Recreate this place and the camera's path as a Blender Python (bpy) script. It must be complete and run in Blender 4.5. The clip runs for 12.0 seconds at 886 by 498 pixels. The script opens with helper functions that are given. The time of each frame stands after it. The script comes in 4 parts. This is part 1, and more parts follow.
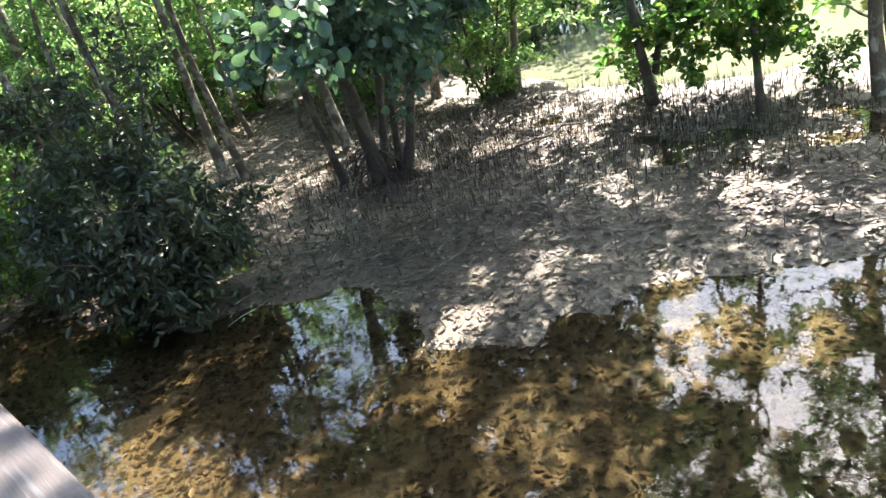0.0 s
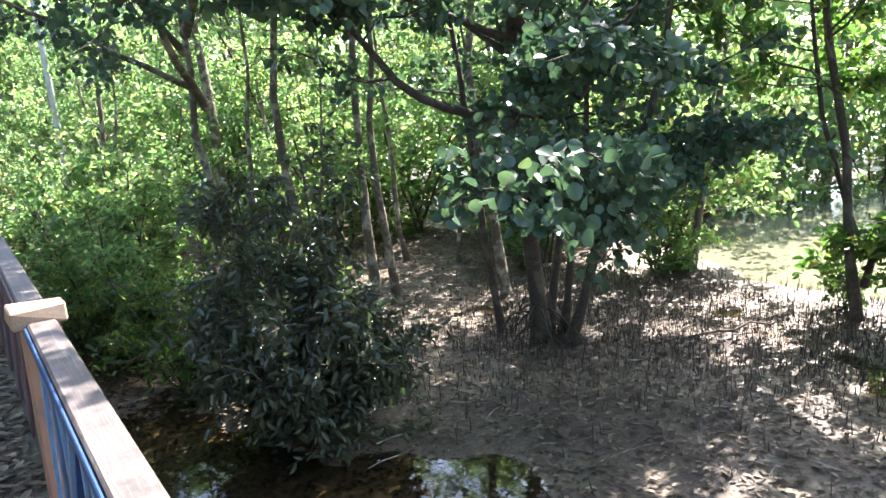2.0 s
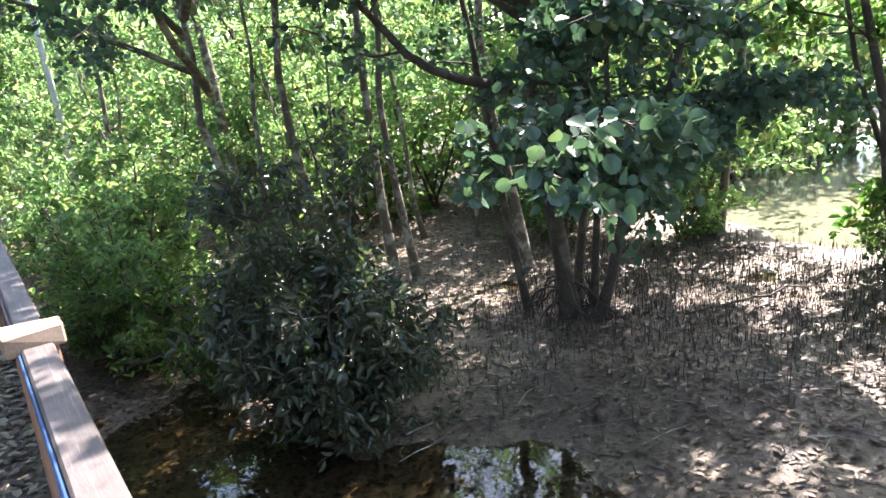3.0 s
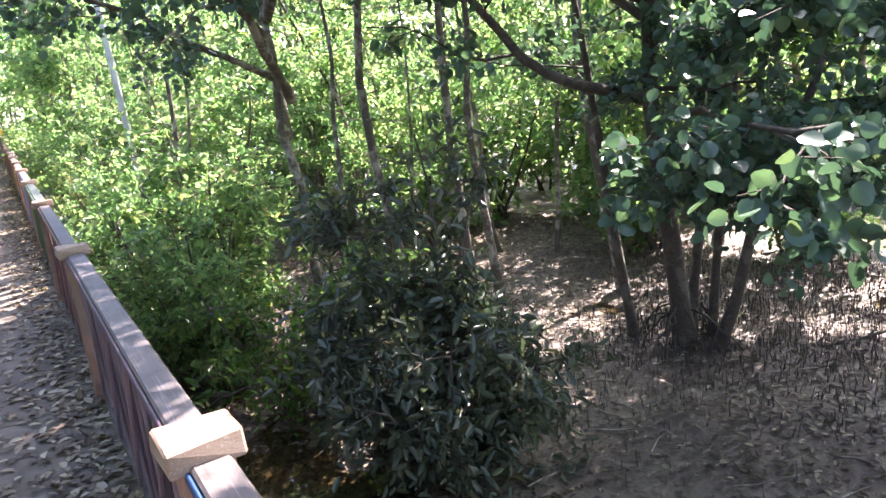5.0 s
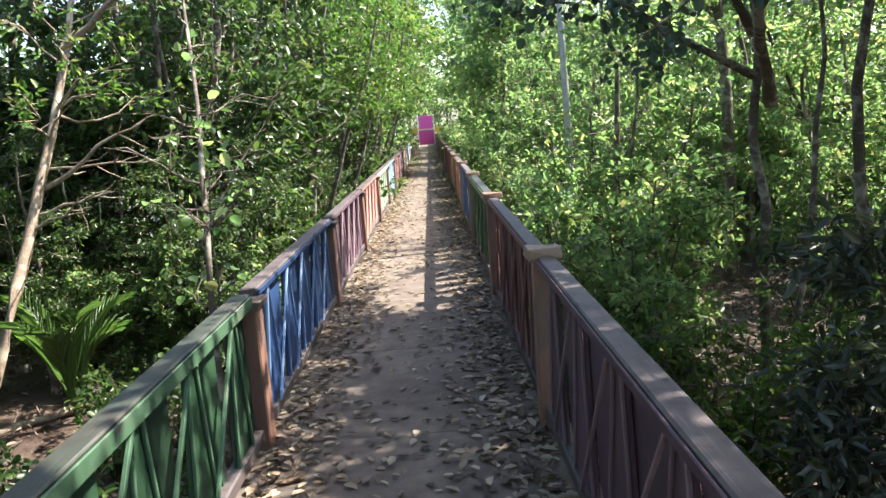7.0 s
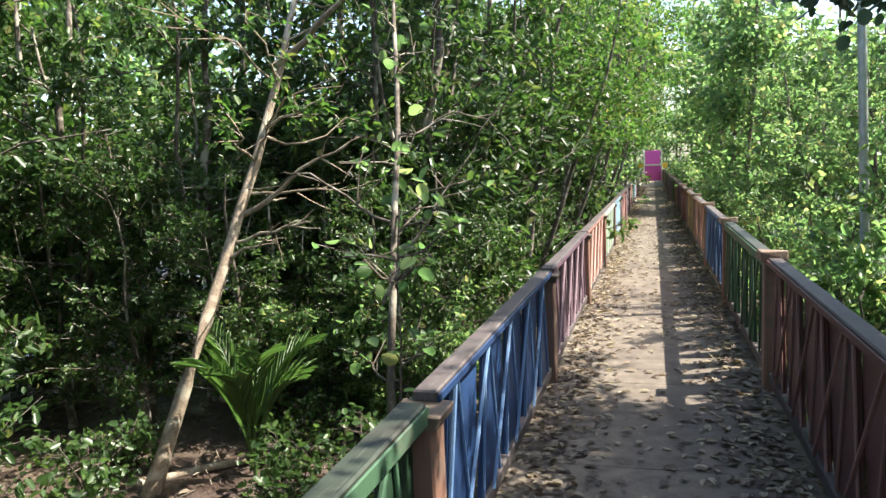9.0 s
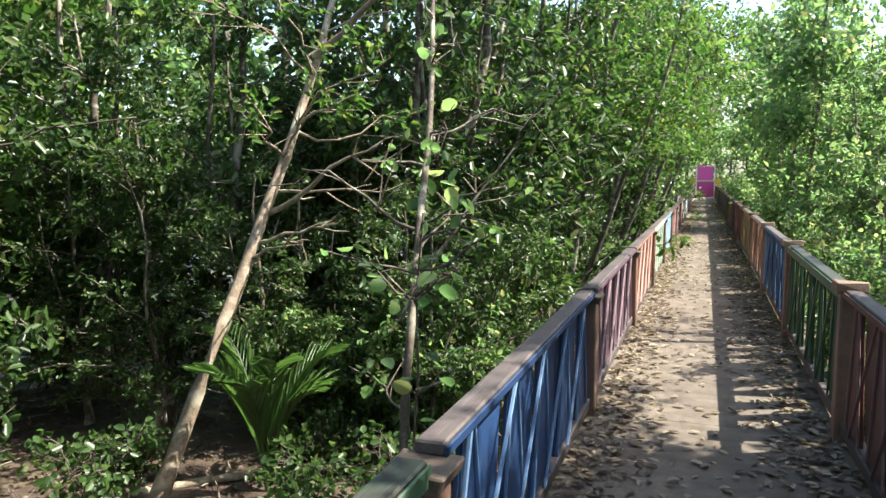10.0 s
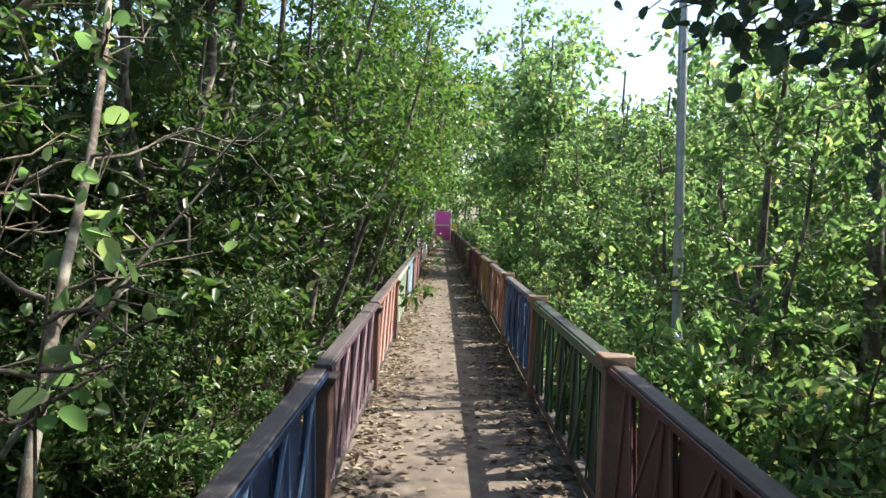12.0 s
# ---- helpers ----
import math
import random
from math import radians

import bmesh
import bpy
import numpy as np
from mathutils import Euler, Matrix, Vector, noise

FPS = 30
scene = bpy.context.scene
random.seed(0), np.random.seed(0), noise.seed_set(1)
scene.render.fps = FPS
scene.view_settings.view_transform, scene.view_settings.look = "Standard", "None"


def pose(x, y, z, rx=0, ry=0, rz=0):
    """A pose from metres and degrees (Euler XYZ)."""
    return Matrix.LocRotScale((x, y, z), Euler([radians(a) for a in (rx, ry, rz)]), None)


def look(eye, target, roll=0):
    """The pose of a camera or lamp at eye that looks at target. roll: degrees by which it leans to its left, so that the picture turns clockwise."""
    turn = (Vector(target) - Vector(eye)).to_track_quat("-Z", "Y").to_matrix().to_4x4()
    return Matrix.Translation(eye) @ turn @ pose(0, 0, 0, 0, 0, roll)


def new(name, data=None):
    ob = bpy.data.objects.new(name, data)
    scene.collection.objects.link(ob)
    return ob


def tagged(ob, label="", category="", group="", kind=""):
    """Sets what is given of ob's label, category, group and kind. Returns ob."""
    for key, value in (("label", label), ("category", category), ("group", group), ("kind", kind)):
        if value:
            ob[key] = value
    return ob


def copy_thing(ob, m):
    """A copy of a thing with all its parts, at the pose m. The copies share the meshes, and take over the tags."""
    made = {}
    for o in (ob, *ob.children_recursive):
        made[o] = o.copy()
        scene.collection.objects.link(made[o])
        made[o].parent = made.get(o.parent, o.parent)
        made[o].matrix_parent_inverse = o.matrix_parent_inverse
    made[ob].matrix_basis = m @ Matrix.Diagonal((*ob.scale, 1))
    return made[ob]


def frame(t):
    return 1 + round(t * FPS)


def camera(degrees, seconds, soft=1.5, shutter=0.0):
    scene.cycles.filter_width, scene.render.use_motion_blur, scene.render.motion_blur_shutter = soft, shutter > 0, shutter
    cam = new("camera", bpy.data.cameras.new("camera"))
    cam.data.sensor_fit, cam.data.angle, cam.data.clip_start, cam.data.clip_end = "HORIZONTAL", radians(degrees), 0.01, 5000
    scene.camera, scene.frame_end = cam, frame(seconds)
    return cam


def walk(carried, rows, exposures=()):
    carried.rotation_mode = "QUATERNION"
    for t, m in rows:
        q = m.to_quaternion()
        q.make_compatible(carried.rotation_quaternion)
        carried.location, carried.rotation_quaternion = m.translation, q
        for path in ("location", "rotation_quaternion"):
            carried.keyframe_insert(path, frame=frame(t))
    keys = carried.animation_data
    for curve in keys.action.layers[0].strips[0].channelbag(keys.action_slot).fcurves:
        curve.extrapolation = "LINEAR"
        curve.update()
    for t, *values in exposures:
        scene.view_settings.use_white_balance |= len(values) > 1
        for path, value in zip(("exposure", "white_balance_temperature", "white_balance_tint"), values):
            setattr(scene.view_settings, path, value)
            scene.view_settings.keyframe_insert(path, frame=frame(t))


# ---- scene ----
cam = camera(61.7, 12.0)
PATH = [
    (0, (0.693, 1.243, 1.462), (1.889, 2.636, 0.668), -13.7),
    (0.5, (0.706, 1.368, 1.472), (1.794, 2.858, 0.699), -13.4),
    (1, (0.685, 1.567, 1.475), (1.842, 3.034, 0.762), -9.2),
    (1.5, (0.578, 1.766, 1.549), (1.751, 3.287, 0.992), -5.9),
    (2, (0.578, 1.998, 1.585), (1.661, 3.629, 1.177), -3.5),
    (2.5, (0.637, 2.146, 1.609), (1.665, 3.805, 1.173), -5.9),
    (2.7, (0.695, 2.188, 1.594), (1.725, 3.839, 1.133), -6.4),
    (4.3, (0.654, 2.836, 1.636), (1.644, 4.494, 1.118), -8.9),
    (4.5, (0.66, 2.899, 1.632), (1.584, 4.587, 1.087), -8.5),
    (5, (0.529, 3.195, 1.676), (1.49, 4.888, 1.217), -6.9),
    (5.5, (0.396, 3.478, 1.674), (1.198, 5.257, 1.237), -6.8),
    (6, (0.398, 3.77, 1.631), (0.857, 5.683, 1.272), -6.3),
    (6.5, (0.347, 4.016, 1.592), (0.484, 5.974, 1.205), -4.2),
    (7, (0.234, 4.205, 1.612), (0.248, 6.178, 1.282), -4.2),
    (7.5, (0.178, 4.499, 1.588), (-0.042, 6.464, 1.287), -4.4),
    (7.7, (0.198, 4.624, 1.606), (-0.192, 6.559, 1.287), -4.6),
    (9.3, (-0.025, 5.806, 1.587), (-0.643, 7.698, 1.387), -2.0),
    (9.5, (-0.007, 5.892, 1.578), (-0.713, 7.751, 1.358), -2.5),
    (10, (-0.07, 6.126, 1.577), (-0.729, 8.004, 1.385), -0.0),
    (10.5, (-0.163, 6.365, 1.575), (-0.59, 8.308, 1.37), 1.4),
    (11, (-0.142, 6.647, 1.574), (-0.494, 8.61, 1.435), -0.4),
    (11.5, (-0.083, 6.891, 1.602), (-0.263, 8.883, 1.573), -1.3),
    (12, (-0.172, 7.186, 1.623), (-0.163, 9.184, 1.549), 2.2),
]
walk(cam, [(t, look(eye, target, roll)) for t, eye, target, roll in PATH], [(0.0, 2.87, 6400, 9), (1.5, 2.98, 6350, 14), (2.5, 2.88, 6350, 16), (4.5, 2.98, 6400, 23), (5.0, 3.1, 6400, 25), (6.0, 2.26, 6400, 22), (6.5, 2.08, 6450, 18), (7.5, 1.88, 6550, 14), (9.5, 1.7, 6550, 9), (11.0, 1.5, 6550, 8), (12.0, 1.25, 6500, 10)])

# ---------------------------------------------------------------- light
SUN = Vector((0.95, 0.28, 1.32)).normalized()
world = bpy.data.worlds.new("sky")
scene.world = world
world.use_nodes = True
wn = world.node_tree
sky = wn.nodes.new("ShaderNodeTexSky")
sky.sky_type = "NISHITA"
sky.sun_disc = False
sky.sun_elevation = math.asin(SUN.z)
sky.sun_rotation = math.atan2(SUN.x, SUN.y)
sky.dust_density = 2.0
wn.nodes["Background"].inputs["Strength"].default_value = 0.148
wn.links.new(sky.outputs["Color"], wn.nodes["Background"].inputs["Color"])
sun_data = bpy.data.lights.new("sun", "SUN")
sun_data.energy = 5.0
sun_data.angle = radians(0.53)
sun_data.color = (1.0, 0.94, 0.84)
sun = new("sun", sun_data)
sun.matrix_world = look(SUN * 60, (0, 0, 0))


# ---------------------------------------------------------------- materials
def material(name):
    m = bpy.data.materials.new(name)
    m.use_nodes = True
    return m, m.node_tree, m.node_tree.nodes["Principled BSDF"]


def noise_node(nt, scale, detail=5.0, rough=0.6, vec=None, distortion=0.0):
    n = nt.nodes.new("ShaderNodeTexNoise")
    n.inputs["Scale"].default_value = scale
    n.inputs["Detail"].default_value = detail
    n.inputs["Roughness"].default_value = rough
    n.inputs["Distortion"].default_value = distortion
    if vec is not None:
        nt.links.new(vec, n.inputs["Vector"])
    return n.outputs["Fac"]


def ramp(nt, fac, stops):
    r = nt.nodes.new("ShaderNodeValToRGB")
    els = r.color_ramp.elements
    while len(els) < len(stops):
        els.new(0.5)
    for e, (p, c) in zip(els, stops):
        e.position, e.color = p, (*c, 1.0) if len(c) == 3 else c
    nt.links.new(fac, r.inputs["Fac"])
    return r.outputs["Color"]


def mixed(nt, fac, a, b, blend="MIX"):
    n = nt.nodes.new("ShaderNodeMix")
    n.data_type, n.blend_type = "RGBA", blend
    for sock, v in ((n.inputs["Factor"], fac), (n.inputs["A"], a), (n.inputs["B"], b)):
        if isinstance(v, (int, float)):
            sock.default_value = v
        elif isinstance(v, tuple):
            sock.default_value = (*v, 1.0)
        else:
            nt.links.new(v, sock)
    return n.outputs["Result"]


def bump(nt, bsdf, height, strength, distance):
    b = nt.nodes.new("ShaderNodeBump")
    b.inputs["Strength"].default_value = strength
    b.inputs["Distance"].default_value = distance
    nt.links.new(height, b.inputs["Height"])
    nt.links.new(b.outputs["Normal"], bsdf.inputs["Normal"])


def coords(nt, scale=(1, 1, 1), which="Object"):
    t = nt.nodes.new("ShaderNodeTexCoord")
    mp = nt.nodes.new("ShaderNodeMapping")
    mp.inputs["Scale"].default_value = scale
    nt.links.new(t.outputs[which], mp.inputs["Vector"])
    return mp.outputs["Vector"]


def position(nt):
    return nt.nodes.new("ShaderNodeNewGeometry").outputs["Position"]


def leaf_material(name, stops, through_light=0.45, gloss=0.38, glow=1.0):
    """A leaf: glossy above, letting light through, each leaf with its own tone."""
    m, nt, b = material(name)
    g = nt.nodes.new("ShaderNodeNewGeometry")
    tone = ramp(nt, g.outputs["Random Per Island"], stops)
    patch = noise_node(nt, 0.9, 2.0, 0.5, g.outputs["Position"])
    tone = mixed(nt, 0.55, tone, ramp(nt, patch, [(0.3, (0.55, 0.6, 0.5)), (0.7, (1.25, 1.2, 1.0))]), "MULTIPLY")
    nt.links.new(tone, b.inputs["Base Color"])
    b.inputs["Roughness"].default_value = gloss
    b.inputs["Specular IOR Level"].default_value = 0.5
    tr = nt.nodes.new("ShaderNodeBsdfTranslucent")
    hue = mixed(nt, 1.0, tone, (1.62 * glow, 1.70 * glow, 1.24 * glow), "MULTIPLY")
    nt.links.new(hue, tr.inputs["Color"])
    mx = nt.nodes.new("ShaderNodeMixShader")
    mx.inputs["Fac"].default_value = through_light
    nt.links.new(b.outputs["BSDF"], mx.inputs[1])
    nt.links.new(tr.outputs["BSDF"], mx.inputs[2])
    nt.links.new(mx.outputs["Shader"], nt.nodes["Material Output"].inputs["Surface"])
    return m


def bark_material(name, dark, light, lichen=(0.34, 0.31, 0.25)):
    m, nt, b = material(name)
    p = position(nt)
    fine = noise_node(nt, 45, 6, 0.7, p)
    big = noise_node(nt, 5, 4, 0.6, p, 0.6)
    c = ramp(nt, fine, [(0.3, dark), (0.7, light)])
    c = mixed(nt, ramp(nt, big, [(0.5, (0, 0, 0)), (0.62, (1, 1, 1))]), c, lichen)
    nt.links.new(c, b.inputs["Base Color"])
    b.inputs["Roughness"].default_value = 0.85
    bump(nt, b, fine, 0.6, 0.01)
    return m


def paint_material(name, colour, worn=(0.22, 0.18, 0.15), wear=0.5, grain_scale=(9, 9, 1.6), scratch=None):
    """Old paint on boards: faded, dirty at places, rubbed to the wood."""
    m, nt, b = material(name)
    p = coords(nt, grain_scale)
    rnd = nt.nodes.new("ShaderNodeObjectInfo").outputs["Random"]
    grain = noise_node(nt, 9, 6, 0.65, p)
    big = noise_node(nt, 3.2, 4, 0.6, position(nt))
    tone = ramp(nt, rnd, [(0.0, tuple(v * 0.72 for v in colour)), (1.0, tuple(min(1, v * 1.2) for v in colour))])
    tone = mixed(nt, ramp(nt, grain, [(0.35, (0.0, 0.0, 0.0)), (0.75, (0.5, 0.5, 0.5))]), tone, tuple(v * 0.55 for v in colour))
    tone = mixed(nt, ramp(nt, big, [(wear, (0, 0, 0)), (wear + 0.16, (0.85, 0.85, 0.85))]), tone, worn)
    if scratch:
        lines = noise_node(nt, 7, 3, 0.6, coords(nt, (26, 0.5, 26)))
        tone = mixed(nt, ramp(nt, lines, [(0.56, (0, 0, 0)), (0.68, (0.7, 0.7, 0.7))]), tone, scratch)
        blots = noise_node(nt, 11, 5, 0.7, position(nt))
        tone = mixed(nt, ramp(nt, blots, [(0.52, (0, 0, 0)), (0.66, (0.65, 0.65, 0.65))]), tone, tuple(v * 0.3 for v in colour))
    nt.links.new(tone, b.inputs["Base Color"])
    b.inputs["Roughness"].default_value = 0.62
    bump(nt, b, grain, 0.35, 0.004)
    return m


leaf_small = leaf_material("leaf_small", [(0.0, (0.035, 0.085, 0.022)), (0.55, (0.065, 0.14, 0.032)), (0.85, (0.11, 0.18, 0.045)), (1.0, (0.17, 0.17, 0.06))], 0.55, 0.36)
# Lighter and more see-through than leaf_small: sunlit brightness put into the colour.
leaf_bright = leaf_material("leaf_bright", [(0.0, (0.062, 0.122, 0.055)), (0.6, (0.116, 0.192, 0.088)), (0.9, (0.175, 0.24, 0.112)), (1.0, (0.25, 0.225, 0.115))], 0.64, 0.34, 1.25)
# Darker, less see-through copy; the shady side's gloom is put into the colour.
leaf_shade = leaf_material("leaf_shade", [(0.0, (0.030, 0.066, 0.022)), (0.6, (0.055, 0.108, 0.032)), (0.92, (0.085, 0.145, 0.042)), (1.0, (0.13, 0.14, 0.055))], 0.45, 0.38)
leaf_round = leaf_material("leaf_round", [(0.0, (0.034, 0.070, 0.052)), (0.7, (0.058, 0.106, 0.074)), (0.95, (0.075, 0.13, 0.075)), (1.0, (0.10, 0.14, 0.07))], 0.28, 0.42)
leaf_dark = leaf_material("leaf_dark", [(0.0, (0.034, 0.05, 0.036)), (0.7, (0.055, 0.074, 0.05)), (1.0, (0.095, 0.10, 0.06))], 0.3, 0.3)
leaf_palm = leaf_material("leaf_palm", [(0.0, (0.05, 0.11, 0.03)), (1.0, (0.10, 0.18, 0.05))], 0.4)
leaf_litter = leaf_material("leaf_litter", [(0.0, (0.055, 0.036, 0.026)), (0.4, (0.13, 0.09, 0.066)), (0.75, (0.255, 0.20, 0.152)), (1.0, (0.42, 0.36, 0.28))], 0.25, 0.6)
leaf_sodden = leaf_material("leaf_sodden", [(0.0, (0.03, 0.019, 0.014)), (0.5, (0.072, 0.045, 0.034)), (0.85, (0.14, 0.10, 0.078)), (1.0, (0.30, 0.24, 0.19))], 0.15, 0.5)
bark_grey = bark_material("bark_grey", (0.055, 0.043, 0.033), (0.15, 0.12, 0.09))
bark_dark = bark_material("bark_dark", (0.022, 0.017, 0.013), (0.075, 0.055, 0.042), (0.10, 0.085, 0.065))
bark_tan = bark_material("bark_tan", (0.14, 0.10, 0.07), (0.34, 0.27, 0.19), (0.42, 0.37, 0.28))
root_mat = bark_material("root_bark", (0.022, 0.016, 0.014), (0.055, 0.041, 0.034), (0.045, 0.037, 0.033))

# wet mud with dry crusts
mud, nt, b = material("mud")
p = position(nt)
big = noise_node(nt, 0.55, 4, 0.55, p)
mid = noise_node(nt, 4.5, 6, 0.65, p)
fine = noise_node(nt, 38, 5, 0.7, p)
c = ramp(nt, mid, [(0.25, (0.02, 0.0135, 0.0105)), (0.5, (0.052, 0.034, 0.026)), (0.75, (0.13, 0.095, 0.078))])
c = mixed(nt, ramp(nt, big, [(0.42, (0, 0, 0)), (0.65, (0.6, 0.6, 0.6))]), c, (0.055, 0.034, 0.026))
c = mixed(nt, ramp(nt, fine, [(0.3, (0.7, 0.7, 0.7)), (0.6, (0, 0, 0))]), c, (0.07, 0.05, 0.04))
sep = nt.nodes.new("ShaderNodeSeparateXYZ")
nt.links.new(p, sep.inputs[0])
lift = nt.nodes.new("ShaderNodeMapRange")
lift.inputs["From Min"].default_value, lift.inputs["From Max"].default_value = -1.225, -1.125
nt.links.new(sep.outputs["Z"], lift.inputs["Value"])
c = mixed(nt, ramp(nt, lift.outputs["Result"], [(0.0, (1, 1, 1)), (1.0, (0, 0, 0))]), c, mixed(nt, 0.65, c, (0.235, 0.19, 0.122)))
specks = nt.nodes.new("ShaderNodeTexVoronoi")
specks.inputs["Scale"].default_value = 19
nt.links.new(p, specks.inputs["Vector"])
c = mixed(nt, ramp(nt, specks.outputs["Distance"], [(0.14, (0.75, 0.75, 0.75)), (0.3, (0, 0, 0))]), c, (0.035, 0.024, 0.018))
nt.links.new(c, b.inputs["Base Color"])
nt.links.new(ramp(nt, big, [(0.35, (0.35, 0.35, 0.35)), (0.65, (0.75, 0.75, 0.75))]), b.inputs["Roughness"])
bump(nt, b, mid, 0.9, 0.07)


def water_material(name, tint, murk, amount, ripple):
    """Shallow water: see-through brown with a mirror on top, clouded by silt."""
    m, nt, b = material(name)
    out = nt.nodes["Material Output"]
    p = position(nt)
    bm_ = nt.nodes.new("ShaderNodeBump")
    bm_.inputs["Strength"].default_value = ripple
    bm_.inputs["Distance"].default_value = 0.02
    nt.links.new(noise_node(nt, 5.5, 3, 0.5, p, 0.4), bm_.inputs["Height"])
    tp = nt.nodes.new("ShaderNodeBsdfTransparent")
    tp.inputs["Color"].default_value = (*tint, 1)
    df = nt.nodes.new("ShaderNodeBsdfDiffuse")
    df.inputs["Color"].default_value = (*murk, 1)
    m1 = nt.nodes.new("ShaderNodeMixShader")
    m1.inputs["Fac"].default_value = amount
    gl = nt.nodes.new("ShaderNodeBsdfGlossy")
    gl.inputs["Roughness"].default_value = 0.02
    fr = nt.nodes.new("ShaderNodeFresnel")
    fr.inputs["IOR"].default_value = 1.5
    nt.links.new(bm_.outputs["Normal"], gl.inputs["Normal"])
    nt.links.new(bm_.outputs["Normal"], fr.inputs["Normal"])
    m2 = nt.nodes.new("ShaderNodeMixShader")
    nt.links.new(tp.outputs["BSDF"], m1.inputs[1])
    nt.links.new(df.outputs["BSDF"], m1.inputs[2])
    nt.links.new(fr.outputs["Fac"], m2.inputs["Fac"])
    nt.links.new(m1.outputs["Shader"], m2.inputs[1])
    nt.links.new(gl.outputs["BSDF"], m2.inputs[2])
    nt.links.new(m2.outputs["Shader"], out.inputs["Surface"])
    return m


water_pool = water_material("pool_water", (0.63, 0.57, 0.43), (0.05, 0.043, 0.028), 0.14, 0.06)
water_pond = water_material("pond_water", (0.5, 0.5, 0.36), (0.21, 0.215, 0.14), 0.7, 0.2)

# walkway concrete
concrete, nt, b = material("concrete")
p = position(nt)
big = noise_node(nt, 0.9, 5, 0.6, p)
mid = noise_node(nt, 6, 6, 0.65, p)
fine = noise_node(nt, 90, 3, 0.6, p)
c = ramp(nt, mid, [(0.3, (0.080, 0.063, 0.047)), (0.7, (0.235, 0.195, 0.15))])
c = mixed(nt, ramp(nt, big, [(0.4, (0, 0, 0)), (0.68, (0.7, 0.7, 0.7))]), c, (0.072, 0.057, 0.045))
c = mixed(nt, ramp(nt, fine, [(0.35, (0.35, 0.35, 0.35)), (0.6, (0, 0, 0))]), c, (0.055, 0.044, 0.036))
nt.links.new(c, b.inputs["Base Color"])
b.inputs["Roughness"].default_value = 0.9
bump(nt, b, fine, 0.3, 0.004)

rail_wood = paint_material("weathered_rail", (0.085, 0.068, 0.064), (0.032, 0.027, 0.025), 0.50, (14, 1.0, 14), (0.15, 0.14, 0.14))
rail_green = paint_material("rail_green", (0.036, 0.048, 0.032), (0.032, 0.027, 0.02), 0.50, (14, 1.0, 14), (0.08, 0.085, 0.07))
rail_brown = paint_material("rail_brown", (0.066, 0.046, 0.042), (0.03, 0.022, 0.02), 0.50, (14, 1.0, 14), (0.13, 0.105, 0.10))
# Left post caps: a darker brown copy of cap_wood, with their shade painted in.
cap_shaded = paint_material("cap_shaded", (0.12, 0.085, 0.06), (0.06, 0.045, 0.033), 0.46, (6, 14, 14), (0.2, 0.16, 0.12))
post_wood = paint_material("post_wood", (0.24, 0.13, 0.09), (0.13, 0.095, 0.075), 0.48)
cap_wood = paint_material("cap_wood", (0.35, 0.24, 0.165), (0.17, 0.095, 0.055), 0.44, (6, 14, 14), (0.42, 0.33, 0.25))
PAINTS = {
    "green": paint_material("paint_green", (0.016, 0.056, 0.024), (0.035, 0.06, 0.032), 0.56),
    "blue": paint_material("paint_blue", (0.010, 0.042, 0.13), (0.028, 0.052, 0.095), 0.58),
    "purple": paint_material("paint_purple", (0.098, 0.052, 0.074), (0.10, 0.068, 0.066), 0.52),
    "maroon": paint_material("paint_maroon", (0.115, 0.042, 0.036), (0.085, 0.055, 0.043), 0.54),
    "salmon": paint_material("paint_salmon", (0.33, 0.17, 0.135), (0.2, 0.13, 0.105), 0.56),
    "mint": paint_material("paint_mint", (0.21, 0.29, 0.19), (0.15, 0.17, 0.12), 0.56),
    "sky": paint_material("paint_sky", (0.14, 0.26, 0.38), (0.15, 0.19, 0.21), 0.56),
    "ochre": paint_material("paint_ochre", (0.26, 0.165, 0.065), (0.16, 0.11, 0.07), 0.56),
}
BATTENS = {
    name: paint_material("batten_" + name, tuple(v * 1.25 + 0.04 for v in c), (0.14, 0.12, 0.105), 0.58)
    for name, c in {"green": (0.02, 0.085, 0.03), "blue": (0.075, 0.16, 0.30), "purple": (0.16, 0.10, 0.12), "maroon": (0.20, 0.09, 0.08), "salmon": (0.42, 0.25, 0.20),
                    "mint": (0.32, 0.40, 0.29), "sky": (0.25, 0.38, 0.46), "ochre": (0.36, 0.25, 0.12)}.items()
}
magenta = paint_material("paint_magenta", (0.62, 0.10, 0.42), (0.5, 0.12, 0.36), 0.66)
white_paint = paint_material("paint_white", (0.75, 0.72, 0.70), (0.5, 0.45, 0.42), 0.62)
yellow_paint = paint_material("paint_yellow", (0.75, 0.55, 0.06), (0.5, 0.38, 0.08), 0.66)
galvanized, nt, b = material("galvanized_steel")
c = ramp(nt, noise_node(nt, 14, 4, 0.6, position(nt)), [(0.3, (0.42, 0.44, 0.46)), (0.7, (0.62, 0.64, 0.66))])
nt.links.new(c, b.inputs["Base Color"])
b.inputs["Metallic"].default_value = 0.6
b.inputs["Roughness"].default_value = 0.45


